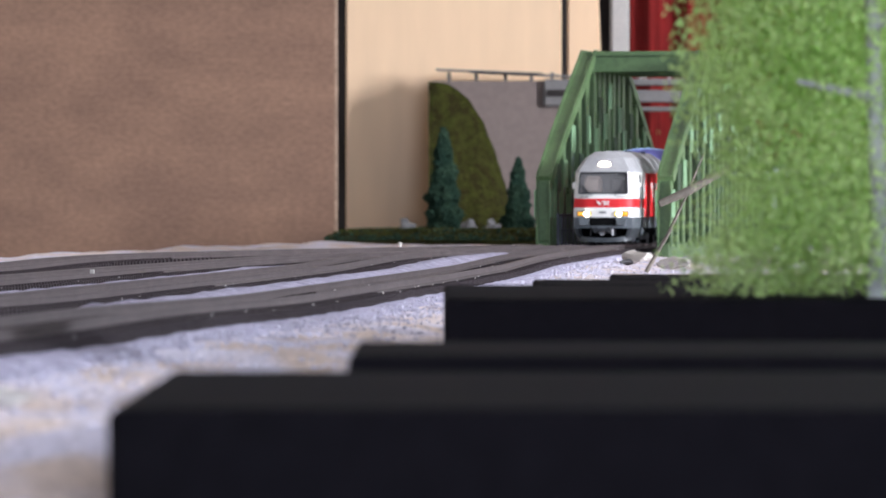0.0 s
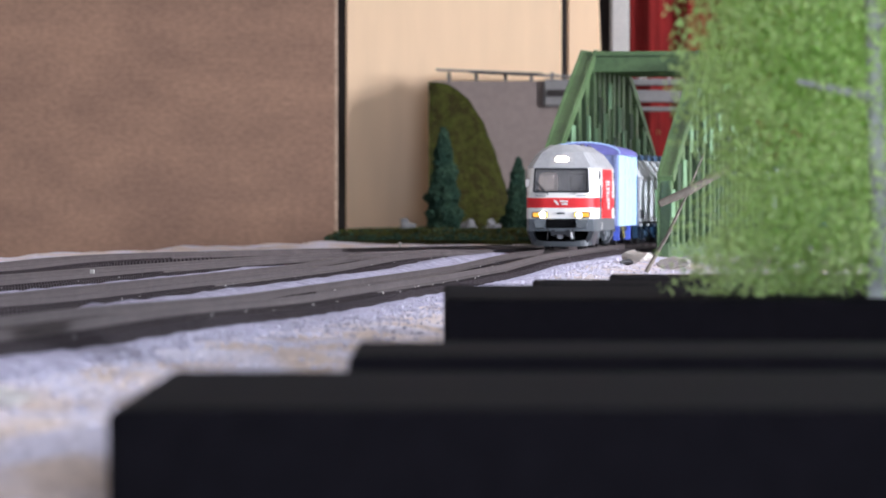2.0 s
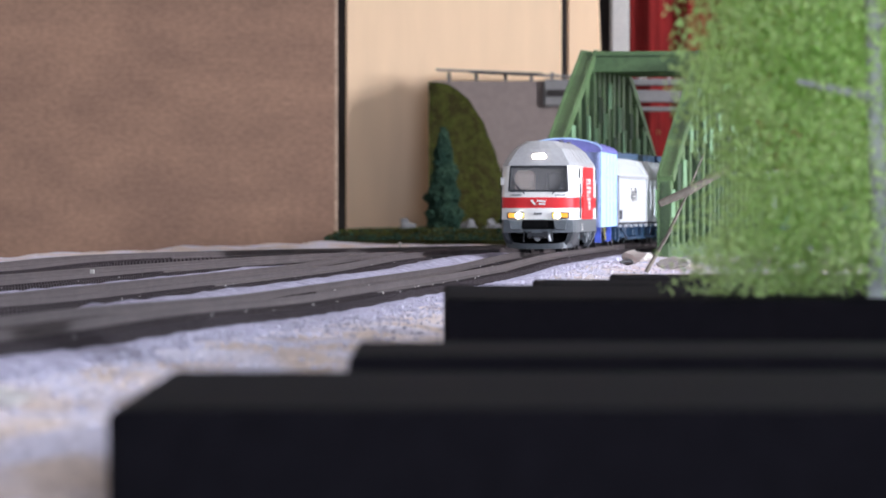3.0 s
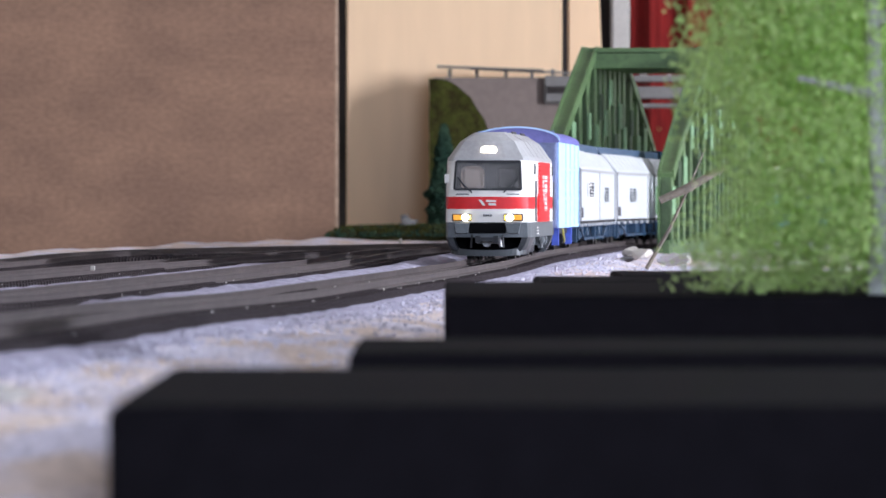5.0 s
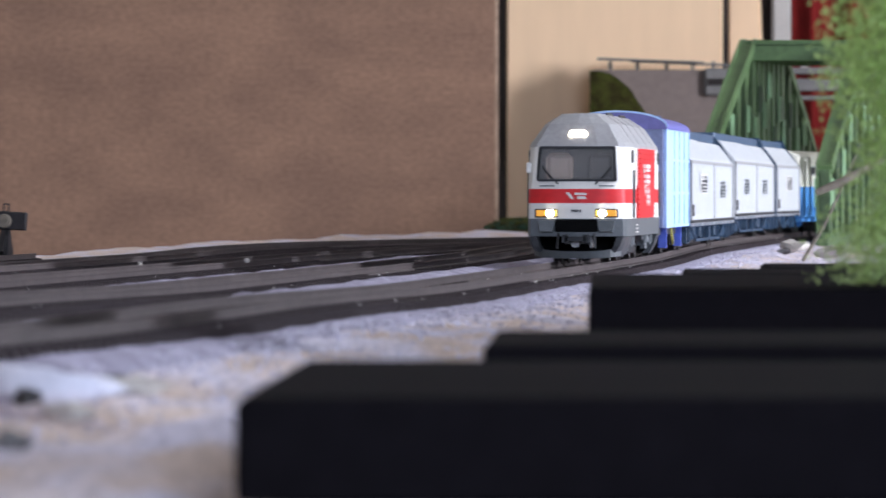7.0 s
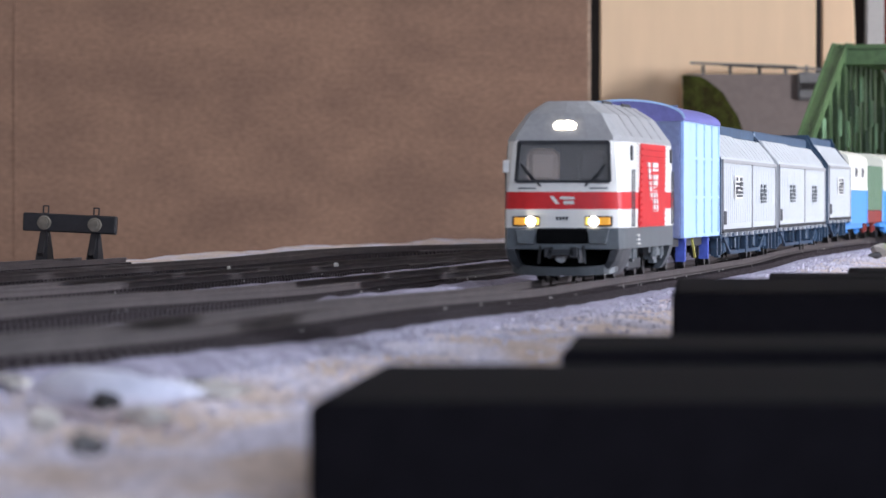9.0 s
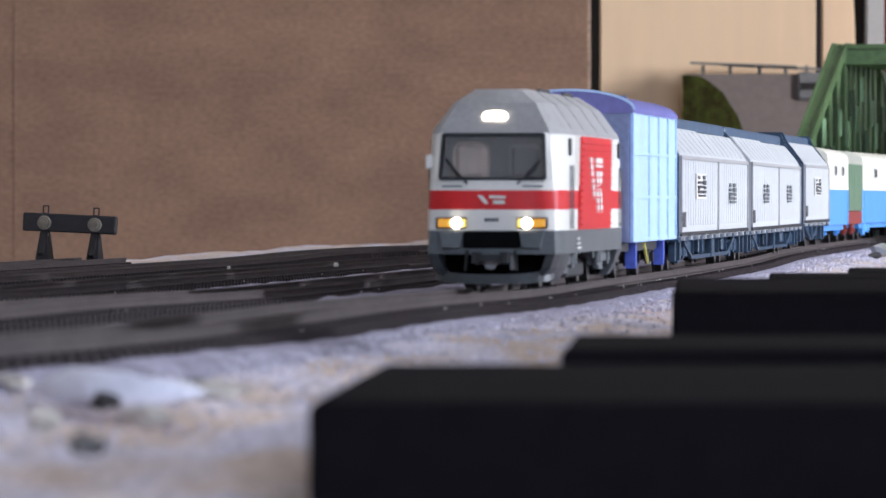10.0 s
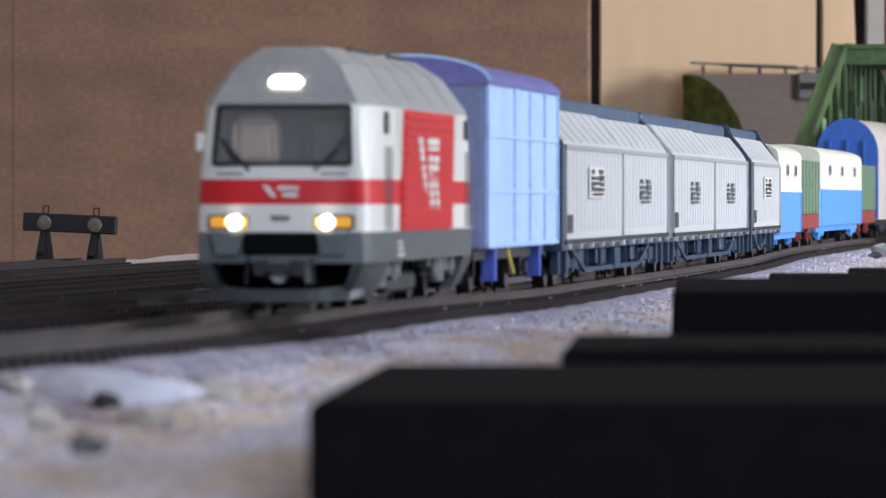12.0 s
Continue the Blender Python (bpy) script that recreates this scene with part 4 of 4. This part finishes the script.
            ext = bmesh.ops.extrude_face_region(bm, geom=list(bm.faces))
            for v in ext["geom"]:
                if isinstance(v, bmesh.types.BMVert):
                    v.co.y += fy * 0.0006
            part("emblem", bm, WHITE, e, "white slanted emblem shape")
        for k in range(4):
            x = -0.0017 + k * 0.0009
            ys = sorted((Y(-0.0014), Y(-0.0006)))
            part("number_bar", boxes((x, x + 0.0006, ys[0], ys[1], 0.0169, 0.0178)), INK, e)
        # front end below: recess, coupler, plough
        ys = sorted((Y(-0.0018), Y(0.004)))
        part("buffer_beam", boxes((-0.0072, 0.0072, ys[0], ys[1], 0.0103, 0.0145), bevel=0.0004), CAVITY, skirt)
        # back wall of the hollow, its shade put into the near-black colour
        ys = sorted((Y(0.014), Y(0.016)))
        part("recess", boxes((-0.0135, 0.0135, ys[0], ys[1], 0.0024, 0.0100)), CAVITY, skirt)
        bm = bmesh.new()
        cyl(bm, 0.0007, (-0.0042, Y(0.0012), 0.0070), (0.0042, Y(0.0012), 0.0070), 8)
        cyl(bm, 0.0016, (-0.0004, Y(-0.0012), 0.0066), (-0.0004, Y(0.002), 0.0066), 10)
        bar(bm, (0.0046, Y(0.0006), 0.0086), (0.0052, Y(0.0000), 0.0050), 0.0009, 0.0009)
        part("draw_hook", bm, GREY_ROOF, skirt, "worn steel draw hook")
        bm = bmesh.new()
        ys = sorted((Y(-0.006), Y(0.0)))
        box(bm, -0.0035, 0.0035, ys[0], ys[1], 0.0072, 0.0088)
        box(bm, -0.0045, -0.0025, ys[0], ys[1], 0.0066, 0.0094)
        box(bm, 0.0025, 0.0045, ys[0], ys[1], 0.0066, 0.0094)
        part("coupling", bm, UNDER, e)
        for s in (-1, 1):
            c = s * 0.0100
            bm = loft([[(c - 0.0032, Y(0.001), 0.0146), (c + 0.0032, Y(0.001), 0.0146), (c + 0.0025, Y(0.001), 0.0100), (c - 0.0025, Y(0.001), 0.0100)],
                       [(c - 0.0030, Y(-0.0022), 0.0142), (c + 0.0030, Y(-0.0022), 0.0142), (c + 0.0021, Y(-0.0030), 0.0104), (c - 0.0021, Y(-0.0030), 0.0104)]])
            part("buffer", bm, GREY_SKIRT, e, "grey wedge-shaped buffer")
            bm = bmesh.new()
            bar(bm, (s * 0.0060, Y(-0.0018), 0.0098), (s * 0.0064, Y(-0.0026), 0.0048), 0.0006, 0.0006)
            part("hose", bm, UNDER, e)
        n, rings = 16, []
        for k in range(n + 1):               # a shallow bowed blade
            u = -1 + 2 * k / n
            x, y = 0.0148 * math.sin(u * 1.35) / math.sin(1.35), 0.0075 * abs(u) ** 3.2 - 0.0012
            lift = 0.0022 * abs(u) ** 2.5
            rings.append([(x, Y(y), 0.0014 + lift * 0.5), (x, Y(y + 0.0012), 0.0014 + lift * 0.5), (x, Y(y + 0.0016), 0.0036 + lift), (x, Y(y + 0.0004), 0.0038 + lift)])
        bm = loft(rings)
        part("snow_plough", bm, COWL, e)
    # sides: cab door window, ribs, red field with emblem
    for s in (-1, 1):
        xo = s * 0.01715
        fx0, fx1 = sorted((xo, xo + s * 0.0006))
        field = bmesh.new()
        vs = [field.verts.new(p) for p in ((fx1 if s > 0 else fx0, 0.043, 0.01475), (fx1 if s > 0 else fx0, 0.130, 0.01475),
                                           (fx1 if s > 0 else fx0, 0.133, 0.0386), (fx1 if s > 0 else fx0, 0.049, 0.0386))]
        field.faces.new(vs)
        ext = bmesh.ops.extrude_face_region(field, geom=list(field.faces))
        for v in ext["geom"]:
            if isinstance(v, bmesh.types.BMVert):
                v.co.x -= s * 0.0006
        fld = part("red_field", field, RED, e, "red side panel")
        for k in range(13):
            z = 0.0262 + k * 0.0010
            y0 = 0.036 + (z - 0.0262) * 0.3
            ra, rb = sorted((xo, xo + s * 0.0005))
            part("rib", boxes((ra, rb, y0, y0 + 0.0075, z, z + 0.0004)), WHITE, e)
            part("rib", boxes((ra, rb, 0.1345 + (z - 0.0262) * 0.3, 0.150, z, z + 0.0004)), WHITE, e)
            rc, rd = sorted((xo + s * 0.0006, xo + s * 0.0011))
            zz = 0.0158 + k * 0.00175
            part("rib", boxes((rc, rd, 0.0498 - (0.0386 - zz) * 0.24, 0.1295, zz, zz + 0.00035)), RED, fld)
        for pts in ([(0.068, 0.0335), (0.074, 0.0335), (0.078, 0.0285), (0.072, 0.0285)], [(0.073, 0.0278), (0.079, 0.0278), (0.082, 0.0225), (0.078, 0.0225)],
                    [(0.084, 0.0333), (0.103, 0.0333), (0.103, 0.0308), (0.084, 0.0308)], [(0.086, 0.0302), (0.092, 0.0302), (0.092, 0.0258), (0.086, 0.0258)],
                    [(0.095, 0.0298), (0.103, 0.0298), (0.101, 0.0262), (0.093, 0.0262)], [(0.087, 0.0252), (0.092, 0.0252), (0.093, 0.0190), (0.088, 0.0190)],
                    [(0.095, 0.0252), (0.100, 0.0252), (0.104, 0.0190), (0.098, 0.0190)]):
            bm = bmesh.new()
            bm.faces.new([bm.verts.new((xo + s * 0.0006, y, z)) for y, z in pts])
            ext = bmesh.ops.extrude_face_region(bm, geom=list(bm.faces))
            for v in ext["geom"]:
                if isinstance(v, bmesh.types.BMVert):
                    v.co.x += s * 0.0004
            part("emblem", bm, WHITE, fld, "white slanted emblem shape")
        for yy in (0.0195, 0.1565):
            ra, rb = sorted((xo, xo + s * 0.0005))
            part("side_window", boxes((ra, rb, yy, yy + 0.004, 0.0335, 0.0378), bevel=0.0002), UNDER, e)
            bm = bmesh.new()
            for q in (-0.0012, 0.0052):
                bar(bm, (xo + s * 0.0007, yy + q, 0.0150), (xo + s * 0.0007, yy + q, 0.0310), 0.0004, 0.0004)
            part("grab_rail", bm, GREY_SKIRT, e)
        for k in range(3):
            ra, rb = sorted((xo, xo + s * 0.0004))
            part("lettering_bar", boxes((ra, rb, 0.040, 0.050 - 0.002 * k, 0.0098 + k * 0.0012, 0.0103 + k * 0.0012)), WHITE, skirt)
    part("underframe", boxes((-0.0125, 0.0125, 0.062, 0.108, 0.0022, 0.0060), bevel=0.0006), UNDER, e)
    for y in (0.040, 0.138):
        bogie(e, y, 0.030, 0.0064, GREY_SKIRT, 0.0135)


loco()


def blue_wagon():
    L, w = 0.153, 0.0172
    e = vehicle("tall_goods_wagon", 0.197, L, "tall pale blue panelled goods wagon with violet arched roof", "wagon")
    z0, z1 = 0.0105, 0.0480
    body = part("body", boxes((-w, w, 0, L, z0, z1), bevel=0.0004), BLUE_END, e, "slate blue body")
    for s in (-1, 1):
        a, b = sorted((s * w, s * (w + 0.0005)))
        part("side_wall", boxes((a, b, 0.0006, L - 0.0006, z0, z1 - 0.0004)), PALE_BLUE, body, "pale blue side wall")
        for k in range(5):
            y = 0.001 + (0.0, 0.36, 0.58, 0.80, 1.0)[k] * (L - 0.002)
            a, b = sorted((s * (w + 0.0005), s * (w + 0.0010)))
            part("stake", boxes((a, b, y - 0.0009 if k else 0.0002, y + 0.0009 if k < 4 else L - 0.0002, z0, z1)), PALE_BLUE, body)
        for z in (z0 + 0.0003, 0.0228, 0.0352, z1 - 0.0012):
            a, b = sorted((s * (w + 0.0005), s * (w + 0.0009)))
            part("rail_strip", boxes((a, b, 0.0002, L - 0.0002, z, z + 0.0009)), PALE_BLUE, body)
    for k in range(9):
        z = z0 + 0.004 + k * 0.0042
        part("plank_line", boxes((-w + 0.001, w - 0.001, -0.0003, 0.0002, z, z + 0.0036)), BLUE_END, body)
    for x in (-w + 0.0003, -0.006, 0.006, w - 0.0015):
        part("end_post", boxes((x, x + 0.0012, -0.0009, 0, z0, z1)), BLUE_END, body)
    n = 20
    rings = []
    for y in (-0.0012, L + 0.0012):
        top = [(-(w + 0.0012) * math.cos(math.pi * i / n), y, z1 - 0.0006 + 0.0056 * math.sin(math.pi * i / n)) for i in range(n + 1)]
        rings.append(top + [(x * 0.98, y, z1 - 0.0012) for x, _, _ in (top[-1], top[0])])
    roof = part("roof", loft(rings), PURPLE, e, "violet blue arched roof")
    bm = bmesh.new()
    for i in range(n):
        p, q = rings[0][i], rings[0][i + 1]
        bar(bm, (p[0], -0.0013, p[2] + 0.0003), (q[0], -0.0013, q[2] + 0.0003), 0.0007, 0.0007)
    part("roof_edge", bm, PALE_BLUE, roof, "pale blue roof edge")
    part("underframe", boxes((-0.0145, 0.0145, 0.001, L - 0.001, 0.0078, z0 - 0.0002)), UNDER, e)
    for y in (0.026, 0.122):
        part("step", boxes((0.0135, 0.0165, y, y + 0.004, 0.0030, 0.0104)), BRIGHTBLUE, e, "bright blue step")
    bm = bmesh.new()
    bar(bm, (0.0172, 0.045, 0.0100), (0.0172, 0.058, 0.0045), 0.0006, 0.0012)
    part("brake_lever", bm, YELLOW, e, "yellow brake lever")
    axle_pair(e, (0.040, L - 0.040), 0.0054, UNDER)
    buffers(e, L, UNDER)


blue_wagon()


def sliding_wagon(offset, L, doors, front=True, back=True, sign=True):
    """front, back: whether that end has a full frame standing proud of the doors."""
    w = 0.0168
    e = vehicle("sliding_wall_wagon", offset, L, "silver grey sliding wall wagon on a navy blue underframe", "wagon", "silver sliding wall wagons")
    zb, zs = 0.0118, 0.0360
    # end walls
    for y0, y1, proud in ((0.0, 0.003, front), (L - 0.003, L, back)):
        k, up = (1.0, 0.0012) if proud else (0.90, -0.0012)
        half = [(w + 0.0008, 0.0095), (w + 0.0008, zs + 0.0006), (0.0152, 0.0399), (0.0128, 0.0432), (0.0108, 0.0454), (0.0088, 0.0485 + up)]
        bm = loft([[(x * k, y, z) for x, z in half] + [(-x * k, y, z) for x, z in reversed(half)] for y in (y0, y1)])
        part("end_wall", bm, NAVY, e, "navy blue end wall")
    part("floor_frame", boxes((-w * 0.95, w * 0.95, 0.003, L - 0.003, 0.0095, zb)), NAVY, e)
    part("ridge", boxes((-0.0085, 0.0085, 0.003, L - 0.003, 0.0448, 0.0490), bevel=0.0008), RIDGE, e, "slate blue roof ridge")
    part("core", boxes((-w * 0.9, w * 0.9, 0.003, L - 0.003, zb, 0.0350)), NAVY, e)
    n = doors
    for s in (-1, 1):
        for k in range(n):
            m0, m1 = 0.0035 if front else 0.0004, 0.0035 if back else 0.0
            y0, y1 = m0 + k * (L - m0 - m1) / n, m0 + (k + 1) * (L - m0 - m1) / n - 0.0012
            out = 0.0010 if k == 0 else 0.0
            x = s * (w + out)
            prof = [(x, zb - 0.0008), (x, zs - 0.0006), (x - s * 0.0004, zs + 0.0010), (s * 0.0147, 0.0397 + out * 0.3), (s * 0.0106, 0.0446 + out * 0.6), (s * 0.0062, 0.0458 + out * 0.5),
                    (s * 0.0062, 0.0448), (s * 0.0098, 0.0434), (s * 0.0134, 0.0392), (s * (w - 0.0012), zs), (s * (w - 0.0012), zs - 0.0010), (s * (w - 0.0012), zb - 0.0008)]
            door = part("sliding_door", loft([[(a, y, b) for a, b in prof] for y in (y0, y1)]), SILVER, e)
            m = 16
            bm = bmesh.new()
            for j in range(m):
                y = y0 + 0.002 + (y1 - y0 - 0.004) * j / (m - 1)
                a, b = sorted((x, x + s * 0.00013))
                box(bm, a, b, y - 0.0012, y + 0.0012, zb + 0.0025, zs - 0.0012)
            ob = part("groove_ribs", bm, SILVER, door)
            ob["kind"] = "stuff"
            bm = bmesh.new()
            for j in range(m // 2):
                y = y0 + 0.004 + (y1 - y0 - 0.008) * j / (m // 2 - 1)
                bar(bm, (x - s * 0.0002, y, zs + 0.0010), (s * 0.0148, y, 0.0398 + out * 0.3), 0.0010, 0.00012)
                bar(bm, (s * 0.0148, y, 0.0398 + out * 0.3), (s * 0.0106, y, 0.0447 + out * 0.6), 0.0010, 0.00012)
            ob = part("roof_ribs", bm, SILVER_TOP, door)
            ob["kind"] = "stuff"
            a, b = sorted((x, x + s * 0.0006))
            part("door_frame", boxes((a, b, y0, y1, zs - 0.0010, zs + 0.0002)), GREY_ROOF, door)
            part("door_frame", boxes((a, b, y0, y0 + 0.0016, zb, zs)), GREY_ROOF, door)
            part("door_frame", boxes((a, b, y1 - 0.0016, y1, zb, zs)), GREY_ROOF, door)
            part("door_sill", boxes((a, b, y0, y1, zb - 0.0006, zb + 0.0006)), UNDER, door)
            yc = (y0 + y1) / 2
            la, lb = sorted((x + s * 0.0003, x + s * 0.0007))
            plate = k == 0 and sign
            zc = 0.0268 if plate else 0.0247
            if plate:
                part("printed_sign", boxes((la, lb, yc - 0.020, yc + 0.020, zc - 0.0040, zc + 0.0040)), WHITE, door, "white sign with dark marks")
            lc, ld = sorted((x + s * 0.0007, x + s * 0.0010))
            marks = ((-0.016, -0.010, 2.2, 3.4), (0.004, 0.014, 2.2, 3.4), (-0.017, 0.000, 0.7, 1.6), (0.004, 0.017, 0.4, 1.9), (-0.010, 0.006, -0.7, 0.2),
                     (0.009, 0.017, -1.0, 0.0), (-0.017, -0.012, -1.2, 0.2), (-0.017, 0.002, -2.3, -1.3), (0.005, 0.017, -2.3, -1.4), (-0.014, 0.015, -3.4, -2.7))
            for q0, q1, r0, r1 in marks:
                part("print_bar", boxes((lc if plate else la, ld if plate else lb, yc + q0, yc + q1, zc + r0 * 0.001, zc + r1 * 0.001)), INK if plate else GREY_SKIRT, door)
            if k % 2 == 0:
                part("data_plate", boxes((la, lb, y0 + 0.003, y0 + 0.016, zb + 0.0022, zb + 0.0068)), INK, door)
            for j in range(6):
                y = y0 + 0.006 + (y1 - y0 - 0.012) * j / 5
                part("roller", boxes((a, b + 0.0004 if s > 0 else b, y - 0.0016, y + 0.0016, zb - 0.0018, zb - 0.0006)), SILVER_TOP, door)
        # truss under the sill
        bm = bmesh.new()
        x = s * 0.0150
        bar(bm, (x, 0.05, 0.0095), (x, 0.085, 0.0040), 0.001, 0.0012)
        bar(bm, (x, 0.085, 0.0040), (x, L - 0.085, 0.0040), 0.001, 0.0012)
        bar(bm, (x, L - 0.085, 0.0040), (x, L - 0.05, 0.0095), 0.001, 0.0012)
        for k in range(5):
            y = 0.09 + (L - 0.18) * k / 4
            bar(bm, (x, y, 0.0040), (x, y, 0.0095), 0.001, 0.001)
        part("truss_rod", bm, NAVY, e)
    for k in range(4):
        y = L * (0.22 + 0.16 * k)
        part("equipment_box", boxes((0.0085, 0.0146, y, y + 0.018, 0.0042 + 0.0008 * (k % 2), 0.0094), bevel=0.0004), NAVY, e)
    part("brake_box", boxes((-0.010, 0.0135, L * 0.45, L * 0.55, 0.0045, 0.0094), bevel=0.0005), NAVY, e)
    if L > 0.25:
        for y in (0.05, L - 0.05):
            bogie(e, y, 0.024, 0.0054, NAVY, 0.0130)
    else:
        axle_pair(e, (0.04, L - 0.04), 0.0054, NAVY)
    for y in (0.008, 0.028, L * 0.5, L - 0.030, L - 0.010):
        part("step", boxes((0.0138, 0.0158, y, y + 0.005, 0.0035, 0.0094)), NAVY, e)
    buffers(e, L, UNDER)


sliding_wagon(0.363, 0.333, 2, back=False)
sliding_wagon(0.702, 0.360, 2, front=False, sign=False)
sliding_wagon(1.070, 0.185, 1)


def coach_wagon(offset, L, windows):
    w = 0.0168
    e = vehicle("cream_and_blue_wagon", offset, L, "cream over sky blue closed wagon with small square windows", "wagon", "cream and blue wagons")
    body = part("lower_body", boxes((-w, w, 0, L, 0.0085, 0.0258), bevel=0.0004), SKYBLUE, e, "sky blue lower wall")
    part("upper_body", boxes((-w, w, 0, L, 0.0258, 0.0395)), CREAM, e, "cream upper wall")
    n = 14
    rings = []
    for y in (0, L):
        top = [(-w * math.cos(math.pi * i / n), y, 0.0395 + 0.0058 * math.sin(math.pi * i / n) ** 0.8) for i in range(n + 1)]
        rings.append(top)
    part("roof", loft(rings), CREAM, e, smooth=False)
    for s in (-1, 1):
        for y in windows:
            a, b = sorted((s * w, s * (w + 0.0004)))
            f = part("window", boxes((a, b, y - 0.008, y + 0.008, 0.0315, 0.0365), bevel=0.0001), GREY_ROOF, e)
            a, b = sorted((s * (w + 0.0004), s * (w + 0.0006)))
            part("pane", boxes((a, b, y - 0.006, y + 0.006, 0.0322, 0.0358)), CAB_DARK, f)
        a, b = sorted((s * w, s * (w + 0.0004)))
        part("waist_rail", boxes((a, b, 0.001, L - 0.001, 0.0252, 0.0262)), CREAM, e)
        for y in (0.004, L - 0.006):
            part("corner_post", boxes((a, b, y, y + 0.002, 0.0086, 0.0252)), SKYBLUE, e)
    part("underframe", boxes((-0.0145, 0.0145, 0.002, L - 0.002, 0.0062, 0.0084)), SKYBLUE, e)
    if L > 0.25:
        for y in (0.04, L - 0.04):
            bogie(e, y, 0.024, 0.0054, SKYBLUE, 0.0130)
    else:
        axle_pair(e, (0.032, L - 0.032), 0.0054, SKYBLUE)
    buffers(e, L, UNDER)


def green_wagon(offset, L):
    w = 0.0166
    e = vehicle("green_wagon", offset, L, "low sage green wagon on an oxide red underframe", "wagon", "green wagons")
    part("body", boxes((-w, w, 0, L, 0.0150, 0.0380), bevel=0.0005), SAGE, e)
    part("underframe", boxes((-w, w, 0, L, 0.0085, 0.0149), bevel=0.0005), OXIDE, e, "oxide red underframe")
    for s in (-1, 1):
        for k in range(6):
            y = 0.004 + k * (L - 0.01) / 5
            a, b = sorted((s * w, s * (w + 0.0005)))
            part("stake", boxes((a, b, y, y + 0.0018, 0.0152, 0.0376)), SAGE, e)
    axle_pair(e, (0.026, L - 0.026), 0.0054, OXIDE)
    buffers(e, L, OXIDE)


coach_wagon(1.263, 0.170, (0.06, 0.12))
green_wagon(1.440, 0.122)
coach_wagon(1.570, 0.350, (0.07, 0.17, 0.28))
green_wagon(1.928, 0.120)


def tall_wagon():
    L, w = 0.21, 0.0160
    e = vehicle("round_roofed_wagon", 2.078, L, "tall pale wagon with a strong blue round-topped end", "wagon")
    n = 18
    prof = [(-w, 0.010)] + [(-w * math.cos(math.pi * i / n), 0.044 + 0.019 * math.sin(math.pi * i / n)) for i in range(n + 1)] + [(w, 0.010)]
    part("body", loft([[(x, y, z) for x, z in prof] for y in (0.0032, L)]), GREYWHITE, e)
    part("end_wall", loft([[(x * 1.02, y, z + 0.0004) for x, z in prof] for y in (0.0, 0.003)]), ENDBLUE, e, "strong blue end wall")
    for x in (-0.009, 0.0, 0.009):
        part("end_rib", boxes((x - 0.0006, x + 0.0006, -0.001, 0.0, 0.012, 0.052)), ENDBLUE, e)
    part("underframe", boxes((-0.0145, 0.0145, 0.002, L - 0.002, 0.0072, 0.0098)), UNDER, e)
    for y in (0.045, L - 0.045):
        bogie(e, y, 0.024, 0.0054, UNDER, 0.0130)
    buffers(e, L, UNDER)


tall_wagon()


# ---- motion ----
SPEED = 0.175
START = 3.27


def motions():
    for e, offset, length in TRAIN:
        rows = []
        for i in range(121):
            d = START - SPEED * i * 0.1 - 0.016 * smooth(9.0, 13.0, i * 0.1) / smooth(9.0, 13.0, 12.0) + offset * math.cos(ANGLE)
            a, b = along(d, 0.0, RAIL_Z), along(d + length, 0.0, RAIL_Z)
            rows.append((i * 0.1, Matrix.Translation(a) @ Matrix.Rotation(-math.atan2(b.x - a.x, b.y - a.y), 4, 'Z')))
        walk(e, rows)
    for ob, y, r in WHEELS:
        walk(ob, [(k / FPS, Matrix.Translation((0, y, r)) @ Matrix.Rotation(SPEED * k / FPS / r, 4, 'X')) for k in range(361)])


motions()
